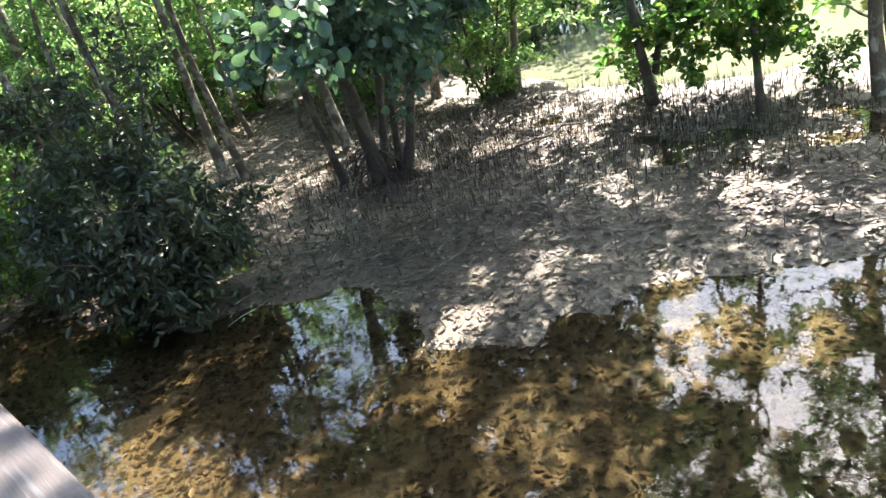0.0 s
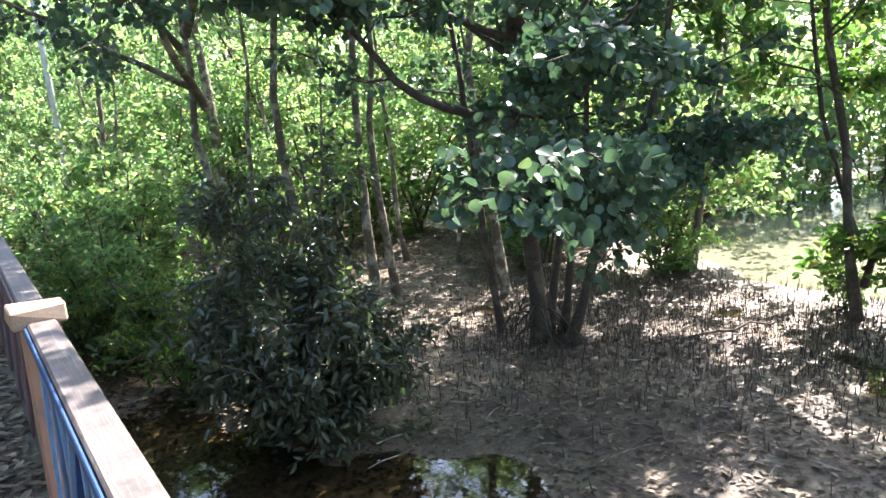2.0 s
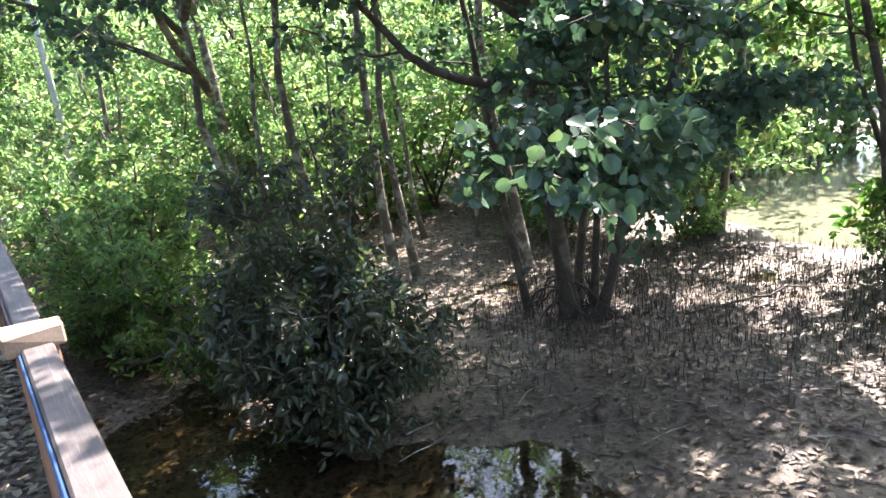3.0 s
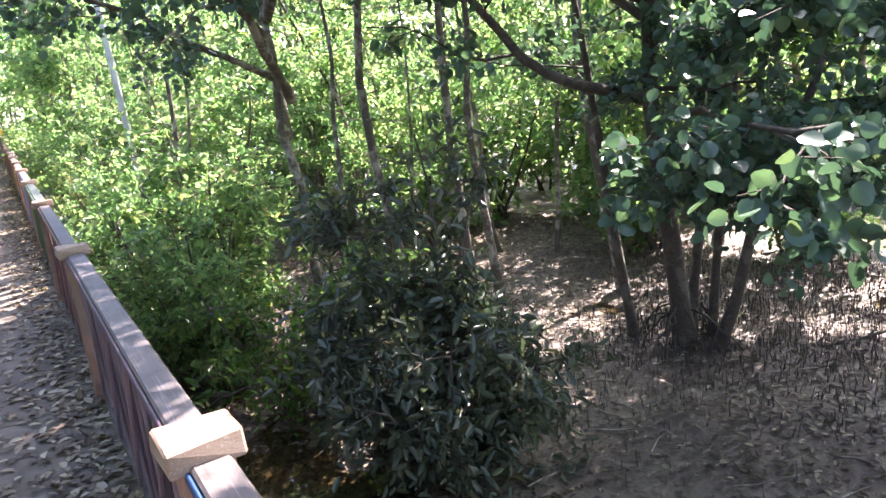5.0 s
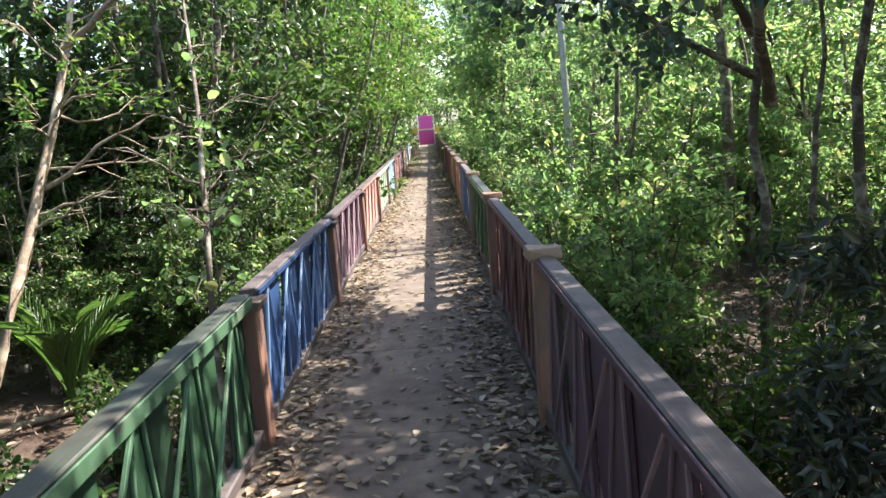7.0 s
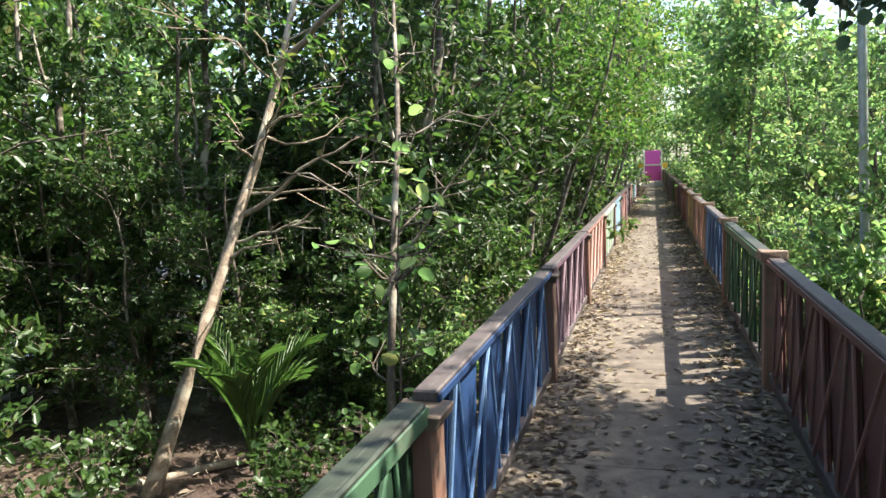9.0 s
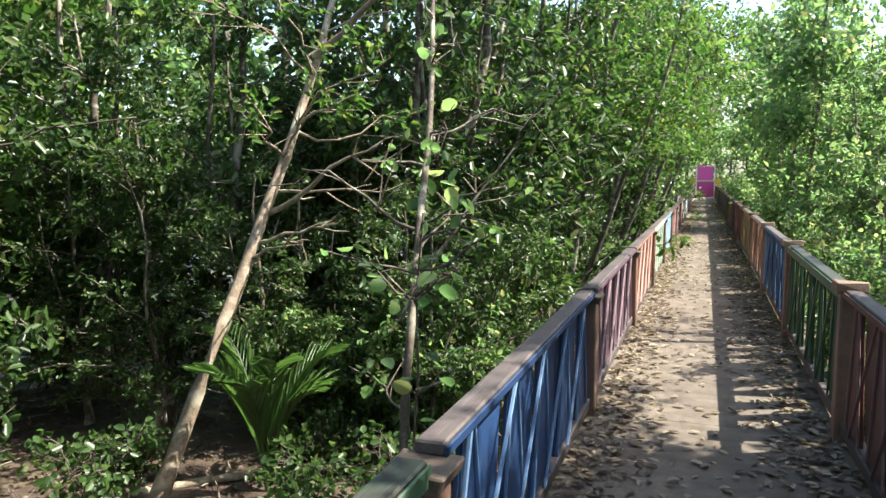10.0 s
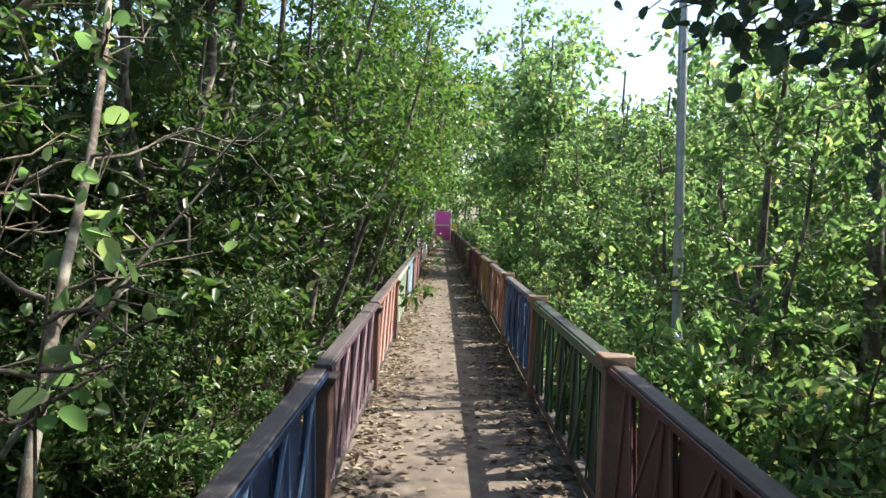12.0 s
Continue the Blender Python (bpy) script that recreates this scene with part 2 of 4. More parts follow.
# ---------------------------------------------------------------- mesh helpers
def mesh_np(name, V, F, mat, smooth=False):
    """A mesh from an array of vertices and an array of quads."""
    V, F = np.asarray(V, np.float32), np.asarray(F, np.int32)
    me = bpy.data.meshes.new(name)
    k = F.shape[1]
    me.vertices.add(len(V))
    me.vertices.foreach_set("co", V.ravel())
    me.loops.add(F.size)
    me.loops.foreach_set("vertex_index", F.ravel())
    me.polygons.add(len(F))
    me.polygons.foreach_set("loop_start", np.arange(0, F.size, k, dtype=np.int32))
    me.update(calc_edges=True)
    if smooth:
        me.polygons.foreach_set("use_smooth", np.ones(len(F), bool))
    me.materials.append(mat)
    return me


def part(name, bm, mat, parent=None, label=""):
    """One mesh object out of a bmesh, under a thing or a part."""
    me = bpy.data.meshes.new(name)
    bm.to_mesh(me)
    bm.free()
    me.materials.append(mat)
    return held(name, me, parent, label)


def held(name, me, parent=None, label=""):
    ob = new(name, me)
    ob.parent = parent
    if label:
        tagged(ob, label)
    return ob


def box(sx, sy, sz, at=(0, 0, 0), bevel=0.006, jitter=0.0, rng=None):
    bm = bmesh.new()
    bmesh.ops.create_cube(bm, size=1)
    for v in bm.verts:
        v.co = Vector((v.co.x * sx, v.co.y * sy, v.co.z * sz)) + Vector(at)
        if jitter:
            v.co += Vector(rng.normal(0, jitter, 3))
    if bevel:
        bmesh.ops.bevel(bm, geom=bm.edges[:], offset=bevel, segments=1, affect="EDGES")
    return bm


def prism(outline, x0, x1, bevel=0.004):
    """A board: an outline in y, z given depth from x0 to x1."""
    bm = bmesh.new()
    a = [bm.verts.new((x0, y, z)) for y, z in outline]
    c = [bm.verts.new((x1, y, z)) for y, z in outline]
    bm.faces.new(a)
    bm.faces.new(c[::-1])
    n = len(outline)
    for i in range(n):
        bm.faces.new((a[i], c[i], c[(i + 1) % n], a[(i + 1) % n]))
    bmesh.ops.recalc_face_normals(bm, faces=bm.faces[:])
    if bevel:
        bmesh.ops.bevel(bm, geom=bm.edges[:], offset=bevel, segments=1, affect="EDGES")
    return bm


def cylinder(r0, r1, h, sides=14, at=(0, 0, 0)):
    bm = bmesh.new()
    bmesh.ops.create_cone(bm, cap_ends=True, segments=sides, radius1=r0, radius2=r1, depth=h, matrix=Matrix.Translation((at[0], at[1], at[2] + h / 2)))
    return bm


class Tubes:
    """Collects tapered tubes into one mesh of quads."""

    def __init__(self):
        self.V, self.F, self.n = [], [], 0

    def add(self, pts, radii, sides=6):
        pts, radii = np.asarray(pts, float), np.asarray(radii, float)
        d = np.gradient(pts, axis=0)
        d /= np.linalg.norm(d, axis=1, keepdims=True) + 1e-9
        ref = np.where(np.abs(d[:, 2:3]) > 0.9, np.array([[1.0, 0, 0]]), np.array([[0, 0, 1.0]]))
        u = np.cross(d, ref)
        u /= np.linalg.norm(u, axis=1, keepdims=True) + 1e-9
        w = np.cross(d, u)
        a = np.linspace(0, 2 * np.pi, sides, endpoint=False)
        ring = pts[:, None] + radii[:, None, None] * (u[:, None] * np.cos(a)[None, :, None] + w[:, None] * np.sin(a)[None, :, None])
        self.V.append(ring.reshape(-1, 3))
        k = len(pts)
        i, j = np.meshgrid(np.arange(k - 1), np.arange(sides), indexing="ij")
        q = np.stack([i * sides + j, i * sides + (j + 1) % sides, (i + 1) * sides + (j + 1) % sides, (i + 1) * sides + j], -1).reshape(-1, 4)
        self.F.append(q + self.n)
        self.n += k * sides

    def mesh(self, name, mat):
        return mesh_np(name, np.concatenate(self.V), np.concatenate(self.F), mat, True)


def unit(a):
    return a / (np.linalg.norm(a, axis=-1, keepdims=True) + 1e-9)


def leaf_mesh(name, P, A, N, size, aspect, mat, fold=0.12, simple=False):
    """Folded leaves at the points P along the axes A, facing N; a leaf is two bent quads."""
    A = unit(A)
    S = unit(np.cross(N, A))
    N = np.cross(A, S)
    if simple:
        t = np.array([(0, 0, 0), (0.45, 0.5, fold), (1, 0, 0), (0.45, -0.5, fold)])
        L = np.broadcast_to(size, (len(P),))[:, None, None]
        V = P[:, None] + L * (A[:, None] * t[None, :, 0:1] + S[:, None] * t[None, :, 1:2] * aspect + N[:, None] * t[None, :, 2:3])
        return mesh_np(name, V.reshape(-1, 3), np.arange(len(P) * 4).reshape(-1, 4), mat)
    if aspect > 0.7:
        half = [(0.10, 0.28, fold * 0.6), (0.36, 0.5, fold), (0.68, 0.45, fold * 0.8), (0.92, 0.22, fold * 0.1)]
        t = np.array([(0, 0, 0), *half, (1, 0, -0.08), *[(a, -c, d) for a, c, d in half[::-1]]])
        L = np.broadcast_to(size, (len(P),))[:, None, None]
        V = P[:, None] + L * (A[:, None] * t[None, :, 0:1] + S[:, None] * t[None, :, 1:2] * aspect + N[:, None] * t[None, :, 2:3])
        base = np.arange(len(P))[:, None] * 10
        F = np.concatenate([base + np.array([[0, 1, 2, 3, 4, 5]]), base + np.array([[5, 6, 7, 8, 9, 0]])], 1).reshape(-1, 6)
        return mesh_np(name, V.reshape(-1, 3), F, mat)
    t = np.array([(0, 0, 0), (0.3, 0.5, fold), (0.74, 0.40, fold * 0.5), (1, 0, -0.12), (0.74, -0.40, fold * 0.5), (0.3, -0.5, fold)])
    size = np.broadcast_to(size, (len(P),))
    L = size[:, None, None]
    V = P[:, None] + L * (A[:, None] * t[None, :, 0:1] + S[:, None] * t[None, :, 1:2] * aspect + N[:, None] * t[None, :, 2:3])
    base = np.arange(len(P))[:, None] * 6
    F = np.concatenate([base + np.array([[0, 1, 2, 3]]), base + np.array([[3, 4, 5, 0]])], 1).reshape(-1, 4)
    return mesh_np(name, V.reshape(-1, 3), F, mat)


def wander(rng, a, c, k, amount):
    """A line of k points from a to c that strays."""
    a, c = np.asarray(a, float), np.asarray(c, float)
    s = np.linspace(0, 1, k)[:, None]
    off = np.cumsum(rng.normal(0, amount, (k, 3)), 0)
    off -= s * off[-1]
    return a + (c - a) * s + off * np.linspace(0, 1, k)[:, None] ** 0.3


def grow(rng, stems, limbs, limb_len, twigs, twig_len, first=0.3, up=0.35, flat=1.0, bias=(0, 0), bare=False, boughs=()):
    """Trunks with limbs and twigs. stems: (foot, top, radius, bends between). Returns the tubes and the points and ways along the twigs."""
    tb, pts, ways = Tubes(), [], []
    for n, (foot, top, r, *bends) in enumerate((*stems, *boughs)):
        k = 9
        hung = n >= len(stems)
        line = wander(rng, foot, top, k, 0.05 * np.linalg.norm(np.subtract(top, foot)) / 4)
        if bends:
            k = 13
            way = np.array([foot, *bends, top], float)
            run = np.concatenate([[0], np.cumsum(np.linalg.norm(np.diff(way, axis=0), axis=1))])
            line = np.stack([np.interp(np.linspace(0, run[-1], k), run, way[:, c]) for c in range(3)], -1)
            line[1:-1] = (line[:-2] + 2 * line[1:-1] + line[2:]) / 4 + rng.normal(0, 0.008, (k - 2, 3))
        rad = np.linspace(r, r * 0.3, k)
        rad[0] *= 1.35
        tb.add(line, rad, 8)
        for _ in range(limbs):
            f = rng.uniform(0.45 if hung else first, 1.0) * (k - 1)
            i = min(int(f), k - 2)
            p = line[i] + (line[i + 1] - line[i]) * (f - i)
            ang = rng.uniform(0, 2 * np.pi)
            ln = limb_len * rng.uniform(0.55, 1.15) * (1.15 - 0.5 * f / (k - 1))
            way = np.array([np.cos(ang) * flat + bias[0], np.sin(ang) * flat + bias[1], rng.uniform(-0.15, 0.5) + (-0.55 if hung else up)])
            ln *= 0.6 if hung else 1.0
            end = p + unit(way) * ln
            ll = wander(rng, p, end, 6, 0.05 * ln)
            tb.add(ll, np.linspace(max(r * 0.34 * (1.2 - f / k), 0.008), 0.005, 6), 3 if bare else 5)
            for _ in range(twigs):
                g = rng.uniform(0.2, 1.0) * 5
                j = min(int(g), 4)
                q = ll[j] + (ll[j + 1] - ll[j]) * (g - j)
                w = unit(rng.normal(0, 1, 3) * np.array([1, 1, 0.6]) + unit(end - p) * 0.7 + np.array([0, 0, 0.15]))
                e = q + w * twig_len * rng.uniform(0.5, 1.2)
                tl = np.stack([q, (q + e) / 2 + rng.normal(0, 0.03, 3), e])
                if not bare:
                    tb.add(tl[::2], [0.006, 0.002], 3)
                pts.append(tl)
                ways.append(np.broadcast_to(w, (3, 3)))
    return tb, np.array(pts), np.array(ways)


def foliage(rng, pts, ways, count, size, spread, droop, flatness):
    """Leaf points, axes and normals along twigs."""
    i = rng.integers(0, len(pts), count)
    s = rng.uniform(0.15, 1.0, count)[:, None] * 2
    j = np.minimum(s.astype(int), 1)
    rows = np.arange(count)
    a, c = pts[i, j[:, 0]], pts[i, j[:, 0] + 1]
    P = a + (c - a) * (s - j) + rng.normal(0, spread, (count, 3))
    A = unit(unit(ways[i, 0]) * 0.6 + rng.normal(0, 0.8, (count, 3)) + np.array([0, 0, -droop]))
    N = unit(rng.normal(0, 1, (count, 3)) * (1 - flatness) + np.array([0, 0, 1.0]) * flatness + np.array([0.25, 0.05, 0]))
    L = size * rng.uniform(0.6, 1.2, count)
    return P, A, N, L


def tree(name, label, category, at, seed, stems, limbs, limb_len, twigs, twig_len, leaves, size, aspect, leaf, bark, first=0.3, up=0.35, droop=0.25, flatness=0.45, spread=0.05, bias=(0, 0), group="", fold=0.12, bare=False, boughs=(), snags=()):
    rng = np.random.default_rng(seed)
    root = tagged(new(name), label, category, group)
    root.location = at
    tb, pts, ways = grow(rng, stems, limbs, limb_len, twigs, twig_len, first, up, 1.0, bias, bare, boughs)
    for foot, top, r in snags:
        line = wander(rng, foot, top, 7, 0.03)
        tb.add(line, np.linspace(r, r * 0.35, 7), 6)
        for _ in range(5):
            i = int(rng.integers(2, 7))
            e = line[i] + unit(line[i] - line[0] + rng.normal(0, 0.25, 3)) * rng.uniform(0.15, 0.4)
            tb.add(wander(rng, line[i], e, 4, 0.015), np.linspace(r * 0.4, 0.003, 4), 4)
    held("trunk", tb.mesh("trunk", bark), root)
    P, A, N, L = foliage(rng, pts, ways, leaves, size, spread, droop, flatness)
    held("crown", leaf_mesh("crown", P, A, N, L, aspect, leaf, fold, bare), root)
    return root


# ---------------------------------------------------------------- ground and water
MUD = -1.15
SHORE_Y = np.array([-33.6, 0.41, 2.41, 3.19, 3.75, 4.87, 5.65, 6.87, 7.65, 8.43, 9.21, 10.55, 12.11])
SHORE_X = np.array([15.41, 9.84, 6.49, 5.6, 4.82, 3.93, 3.59, 3.81, 3.7, 2.81, 1.47, 0.25, -0.76])


def smooth(t):
    t = np.clip(t, 0, 1)
    return t * t * (3 - 2 * t)


def ground_height(x, y):
    """Mud flats with a shallow pool along the walkway and a pond beyond."""
    n = 0.045 * np.sin(x * 1.7 + 1.3 * np.sin(y * 0.9)) * np.sin(y * 1.45 + 0.8 * np.sin(x * 1.1)) + 0.018 * np.sin(x * 5.3 + y * 2.1) * np.sin(y * 4.7 - x * 1.3)
    for a, w, q in ((0.4, 7.3, 0.010), (1.9, 9.1, 0.009), (2.7, 12.7, 0.008), (1.1, 16.3, 0.006), (0.1, 21.0, 0.005)):
        n = n + q * np.sin(w * (x * math.cos(a) + y * math.sin(a)) + 2.2 * np.sin(1.7 * x * math.sin(a) - 2.1 * y * math.cos(a)))
    s = np.interp(y, SHORE_Y, SHORE_X) - x + 0.25 * np.sin(x * 2.3 + y * 3.1)
    pool = 0.17 * smooth((s + 0.5) / 2.6) * (x > -0.5)
    e = 1.0 - np.sqrt(((x - 15.9) / 6.7) ** 2 + ((y - 7.4) / 5.0) ** 2) + 0.03 * np.sin(y * 3 + x)
    pond = 0.5 * smooth(e / 0.3)
    wet = 0.05 * smooth((x - 6.8) / 1.6) * smooth((9.2 - x) / 1.6) * smooth((7 - y) / 2) * smooth((y - 1) / 2)
    return MUD + n - pool - pond - wet


def axis(lo, hi, step, far):
    mid = np.arange(lo, hi, step)
    out = step * np.cumsum(1.35 ** np.arange(1, 60))
    out = out[out < far]
    return np.concatenate([lo - out[::-1], mid, mid[-1] + out])


gx, gy = axis(-9, 12, 0.11, 1500), axis(-3, 22, 0.11, 1500)
X, Y = np.meshgrid(gx, gy, indexing="ij")
near = (np.abs(X) < 80) & (np.abs(Y) < 120)
Z = np.where(near, ground_height(X, Y), MUD)
V = np.stack([X, Y, Z], -1).reshape(-1, 3)
i, j = np.meshgrid(np.arange(len(gx) - 1), np.arange(len(gy) - 1), indexing="ij")
k = len(gy)
F = np.stack([i * k + j, (i + 1) * k + j, (i + 1) * k + j + 1, i * k + j + 1], -1).reshape(-1, 4)
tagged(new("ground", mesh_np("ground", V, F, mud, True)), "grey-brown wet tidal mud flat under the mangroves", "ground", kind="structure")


def sheet(name, x0, y0, x1, y1, z, mat, label):
    bm = bmesh.new()
    bmesh.ops.create_grid(bm, x_segments=24, y_segments=24, size=0.5)
    for v in bm.verts:
        v.co = Vector(((x0 + x1) / 2 + v.co.x * (x1 - x0), (y0 + y1) / 2 + v.co.y * (y1 - y0), z))
    tagged(part(name, bm, mat), label, "water", kind="structure")


sheet("water", -9, -20, 9.4, 20, MUD - 0.052, water_pool, "shallow clear brown pool of tidal water reflecting leaves")
sheet("water_pond", 9.4, -2, 24, 15, MUD - 0.055, water_pond, "pale green silty pond in full sun")

# ---------------------------------------------------------------- walkway
BAY, FIRST = 3.1, 4.85 - 4 * 3.1
BAYS = 25
END = FIRST + BAY * BAYS
deck = tagged(new("floor"), "grey concrete walkway strewn with dry leaves", "walkway", kind="structure")
slab = bpy.data.meshes.new("slab")
bm = box(1.74, BAY / 2 - 0.003, 0.14, (0, 0, -0.07), 0.003)
bm.to_mesh(slab)
bm.free()
slab.materials.append(concrete)
for n in range(BAYS * 2):
    s = held("slab", slab, deck)
    s.location = (0, FIRST + BAY / 2 * (n + 0.5), 0)
beam_mesh = bpy.data.meshes.new("beam")
bm = box(0.16, BAY * BAYS, 0.22, (0, 0, -0.255), 0.01)
bm.to_mesh(beam_mesh)
bm.free()
beam_mesh.materials.append(concrete)
for x in (-0.55, 0.55):
    bo = held("beam", beam_mesh, deck)
    bo.location = (x, FIRST + BAY * BAYS / 2, 0)
pile_mesh = bpy.data.meshes.new("pile")
bm = cylinder(0.09, 0.09, 1.4, 10, (0, 0, -1.765))
bm.to_mesh(pile_mesh)
bm.free()
pile_mesh.materials.append(concrete)
for n in range(BAYS + 1):
    for x in (-0.55, 0.55):
        held("pile", pile_mesh, deck).location = (x, FIRST + BAY * n, 0)

# railing: posts, and one painted panel to each bay
RAIL_Z, RAIL_X = 0.92, 0.775
rng = np.random.default_rng(5)


def railing_post(label, cap, cap_label):
    root = tagged(new("railing_post"), label, "post", "railing posts")
    part("shaft", box(0.13, 0.13, 1.03, (0, 0, 0.395), 0.008, 0.003, rng), post_wood, root)
    part("cap", box(0.18, 0.178, 0.06, (0, 0, 0.935), 0.006, 0.007, rng), cap, root, cap_label)
    return root


posts = {1: railing_post("weathered square timber railing post with a pale flat cap", cap_wood, "pale sawn timber cap block"),
         -1: railing_post("weathered square timber railing post with a brown cap darkened for shade", cap_shaded, "brown timber cap block darkened for shade")}


def panel(colour, label):
    """A bay of railing: rails, tapered boards and crossing battens. Its inner face looks to -x; it runs along y from 0."""
    root = tagged(new("railing"), label, "railing", "railing panels")
    paint, rng = PAINTS[colour], np.random.default_rng(len(label))
    g = 0.068
    part("top_rail", box(0.09, BAY - 0.13, 0.045, (0, BAY / 2, RAIL_Z - 0.0225), 0.007), {"green": rail_green, "maroon": rail_brown}.get(colour, rail_wood), root, "grey weathered timber top rail")
    part("bottom_rail", box(0.07, BAY - 0.13, 0.075, (0, BAY / 2, 0.09), 0.007), rail_wood, root, "dark timber bottom rail")
    n = 5
    w = (BAY - 2 * g) / n
    zt, zb = RAIL_Z - 0.05, 0.10
    light = BATTENS[colour]
    slim = 0.42 if colour in ("green", "mint") else 1.0
    edge = 0.065 if slim < 1 else 0.034
    part("rail_face", box(0.01, BAY - 0.13, edge, (-0.0515, BAY / 2, RAIL_Z - 0.012 - edge / 2), 0.003), light if slim < 1 else paint, root)
    thin = 1.0 if slim < 1 else 0.55
    for k in range(n):
        y = g + k * w
        c = y + w / 2 + rng.normal(0, 0.015)
        part("board", prism([(c - 0.05, zt), (c + 0.04, zt), (c + 0.20 * slim ** 0.4, zb), (c - 0.19 * slim ** 0.4, zb)], -0.014, 0.006), paint, root)
        e = y + rng.normal(0, 0.012) if k else y + 0.14
        if not k:
            part("board", prism([(g, zt), (g + 0.165, zt), (g + 0.105, zt - 0.2), (g + 0.205, zt - 0.47), (g + 0.16, zb), (g, zb)], 0.008, 0.026), paint, root)
        else:
            part("board", prism([(max(e - 0.23 * slim, g), zt), (e + 0.22 * slim, zt), (e + 0.21 * slim, zt - 0.25), (e + 0.11 * slim, zb + 0.12), (e + 0.04 * slim, zb + 0.02), (max(e - 0.06 * slim, g), zb + 0.05), (max(e - 0.17 * slim, g), zt - 0.4)], 0.008, 0.026), paint, root)
        part("batten", prism([(c - 0.056, zt), (c - 0.056 + 0.018 * thin, zt), (c - 0.196 * slim ** 0.4 + 0.02 * thin, zb), (c - 0.196 * slim ** 0.4, zb)], -0.030, -0.016, 0.003), light, root)
        part("batten", prism([(c + 0.03, zt), (c + 0.03 + 0.016 * thin, zt), (c + 0.188 * slim ** 0.4 + 0.018 * thin, zb), (c + 0.188 * slim ** 0.4, zb)], -0.030, -0.016, 0.003), light, root)
        d = min(c + 1.02 * w, BAY - g - 0.02)
        if k < n - 1 or colour in ("green", "blue"):
            part("batten", prism([(c + 0.03, zt), (c + 0.03 + 0.028 * thin, zt), (d, zb + 0.02), (d - 0.028 * thin, zb + 0.02)], -0.047, -0.031, 0.003), light, root)
    return root


LABELS = {
    "green": "railing bay of tapered boards in worn green paint",
    "blue": "railing bay of tapered boards in deep blue paint",
    "purple": "railing bay of tapered boards in dull purple paint",
    "maroon": "railing bay of tapered boards in dark maroon paint",
    "salmon": "railing bay of tapered boards in faded salmon paint",
    "mint": "railing bay of tapered boards in pale mint paint",
    "sky": "railing bay of tapered boards in pale sky-blue paint",
    "ochre": "railing bay of tapered boards in ochre-brown paint",
}
LEFT = ["salmon", "mint", "sky", "maroon", "green", "blue", "purple", "salmon", "mint", "sky", "maroon", "purple"]
RIGHT = ["salmon", "green", "maroon", "blue", "purple", "maroon", "green", "blue", "salmon", "ochre", "maroon", "purple"]
made = {}
for n in range(BAYS):
    y = FIRST + BAY * n
    for side, row in ((1, RIGHT), (-1, LEFT)):
        colour = row[n % 12]
        m = pose(side * RAIL_X, y + (BAY if side < 0 else 0), 0, 0, 0, 180 if side < 0 else 0) @ Matrix.Diagonal((1, 1, 1 if side > 0 else 0.915, 1))
        if (colour, side) in made:
            copy_thing(made[colour, side], pose(*m.translation, 0, 0, 180 if side < 0 else 0))
        else:
            made[colour, side] = panel(colour, LABELS[colour])
            made[colour, side].matrix_basis = m
for n in range(BAYS + 1):
    for side in (1, -1):
        m = pose(side * RAIL_X, FIRST + BAY * n, 0, 0, 0, 0 if side > 0 else 180) @ Matrix.Diagonal((1, 1, 1 if side > 0 else 0.915, 1))
        if n:
            copy_thing(posts[side], m)
        else:
            posts[side].matrix_basis = m

# gate at the far end
gate = tagged(new("gate"), "magenta painted two-tier gate at the walkway's end", "gate")
gate.location = (0, END - 0.4, 0)
part("lower_panel", box(1.30, 0.06, 1.22, (0, 0, 0.63), 0.01), magenta, gate)
part("upper_panel", box(1.18, 0.05, 1.12, (0, 0, 1.92), 0.01), magenta, gate)
part("cross_bar", box(1.36, 0.09, 0.09, (0, 0, 1.30), 0.01), white_paint, gate, "white cross bar")
for x in (-0.69, 0.69):
    part("gate_post", box(0.09, 0.12, 2.6, (x, 0, 1.3), 0.01), white_paint, gate, "white gate post")
for k in range(7):
    part("rib", box(0.03, 0.02, 1.15, (-0.54 + 0.18 * k, -0.042, 0.63), 0.004), magenta, gate)
for x in (-0.95, 0.95):
    sign = tagged(new("sign_board"), "small yellow painted board beside the magenta gate", "sign", "yellow boards by the gate")
    sign.location = (x, END - 0.5, 0)
    part("board", box(0.42, 0.03, 0.42, (0, 0, 1.25), 0.006), yellow_paint, sign)
    part("stake", box(0.05, 0.05, 1.3, (0, 0.04, 0.5), 0.006), post_wood, sign)

# galvanized pole beside the walkway
pole = tagged(new("lamp_pole"), "slim galvanized steel pole standing among mangroves", "pole")
pole.location = (2.16, 14.2, MUD)
pole.rotation_euler.y = radians(-1.6)
part("shaft", cylinder(0.048, 0.04, 9.0, 16, (0, 0, -0.1)), galvanized, pole)
part("collar", cylinder(0.08, 0.052, 0.06, 16, (0, 0, 1.74)), galvanized, pole, "flared steel collar")
part("base", box(0.3, 0.3, 0.16, (0, 0, 0.03), 0.012), concrete, pole, "concrete footing")

# ---------------------------------------------------------------- trees and bushes of their own
def ground_at(x, y):
    return float(ground_height(np.array(float(x)), np.array(float(y)))) - 0.03


def place(x, y):
    return (x, y, ground_at(x, y))


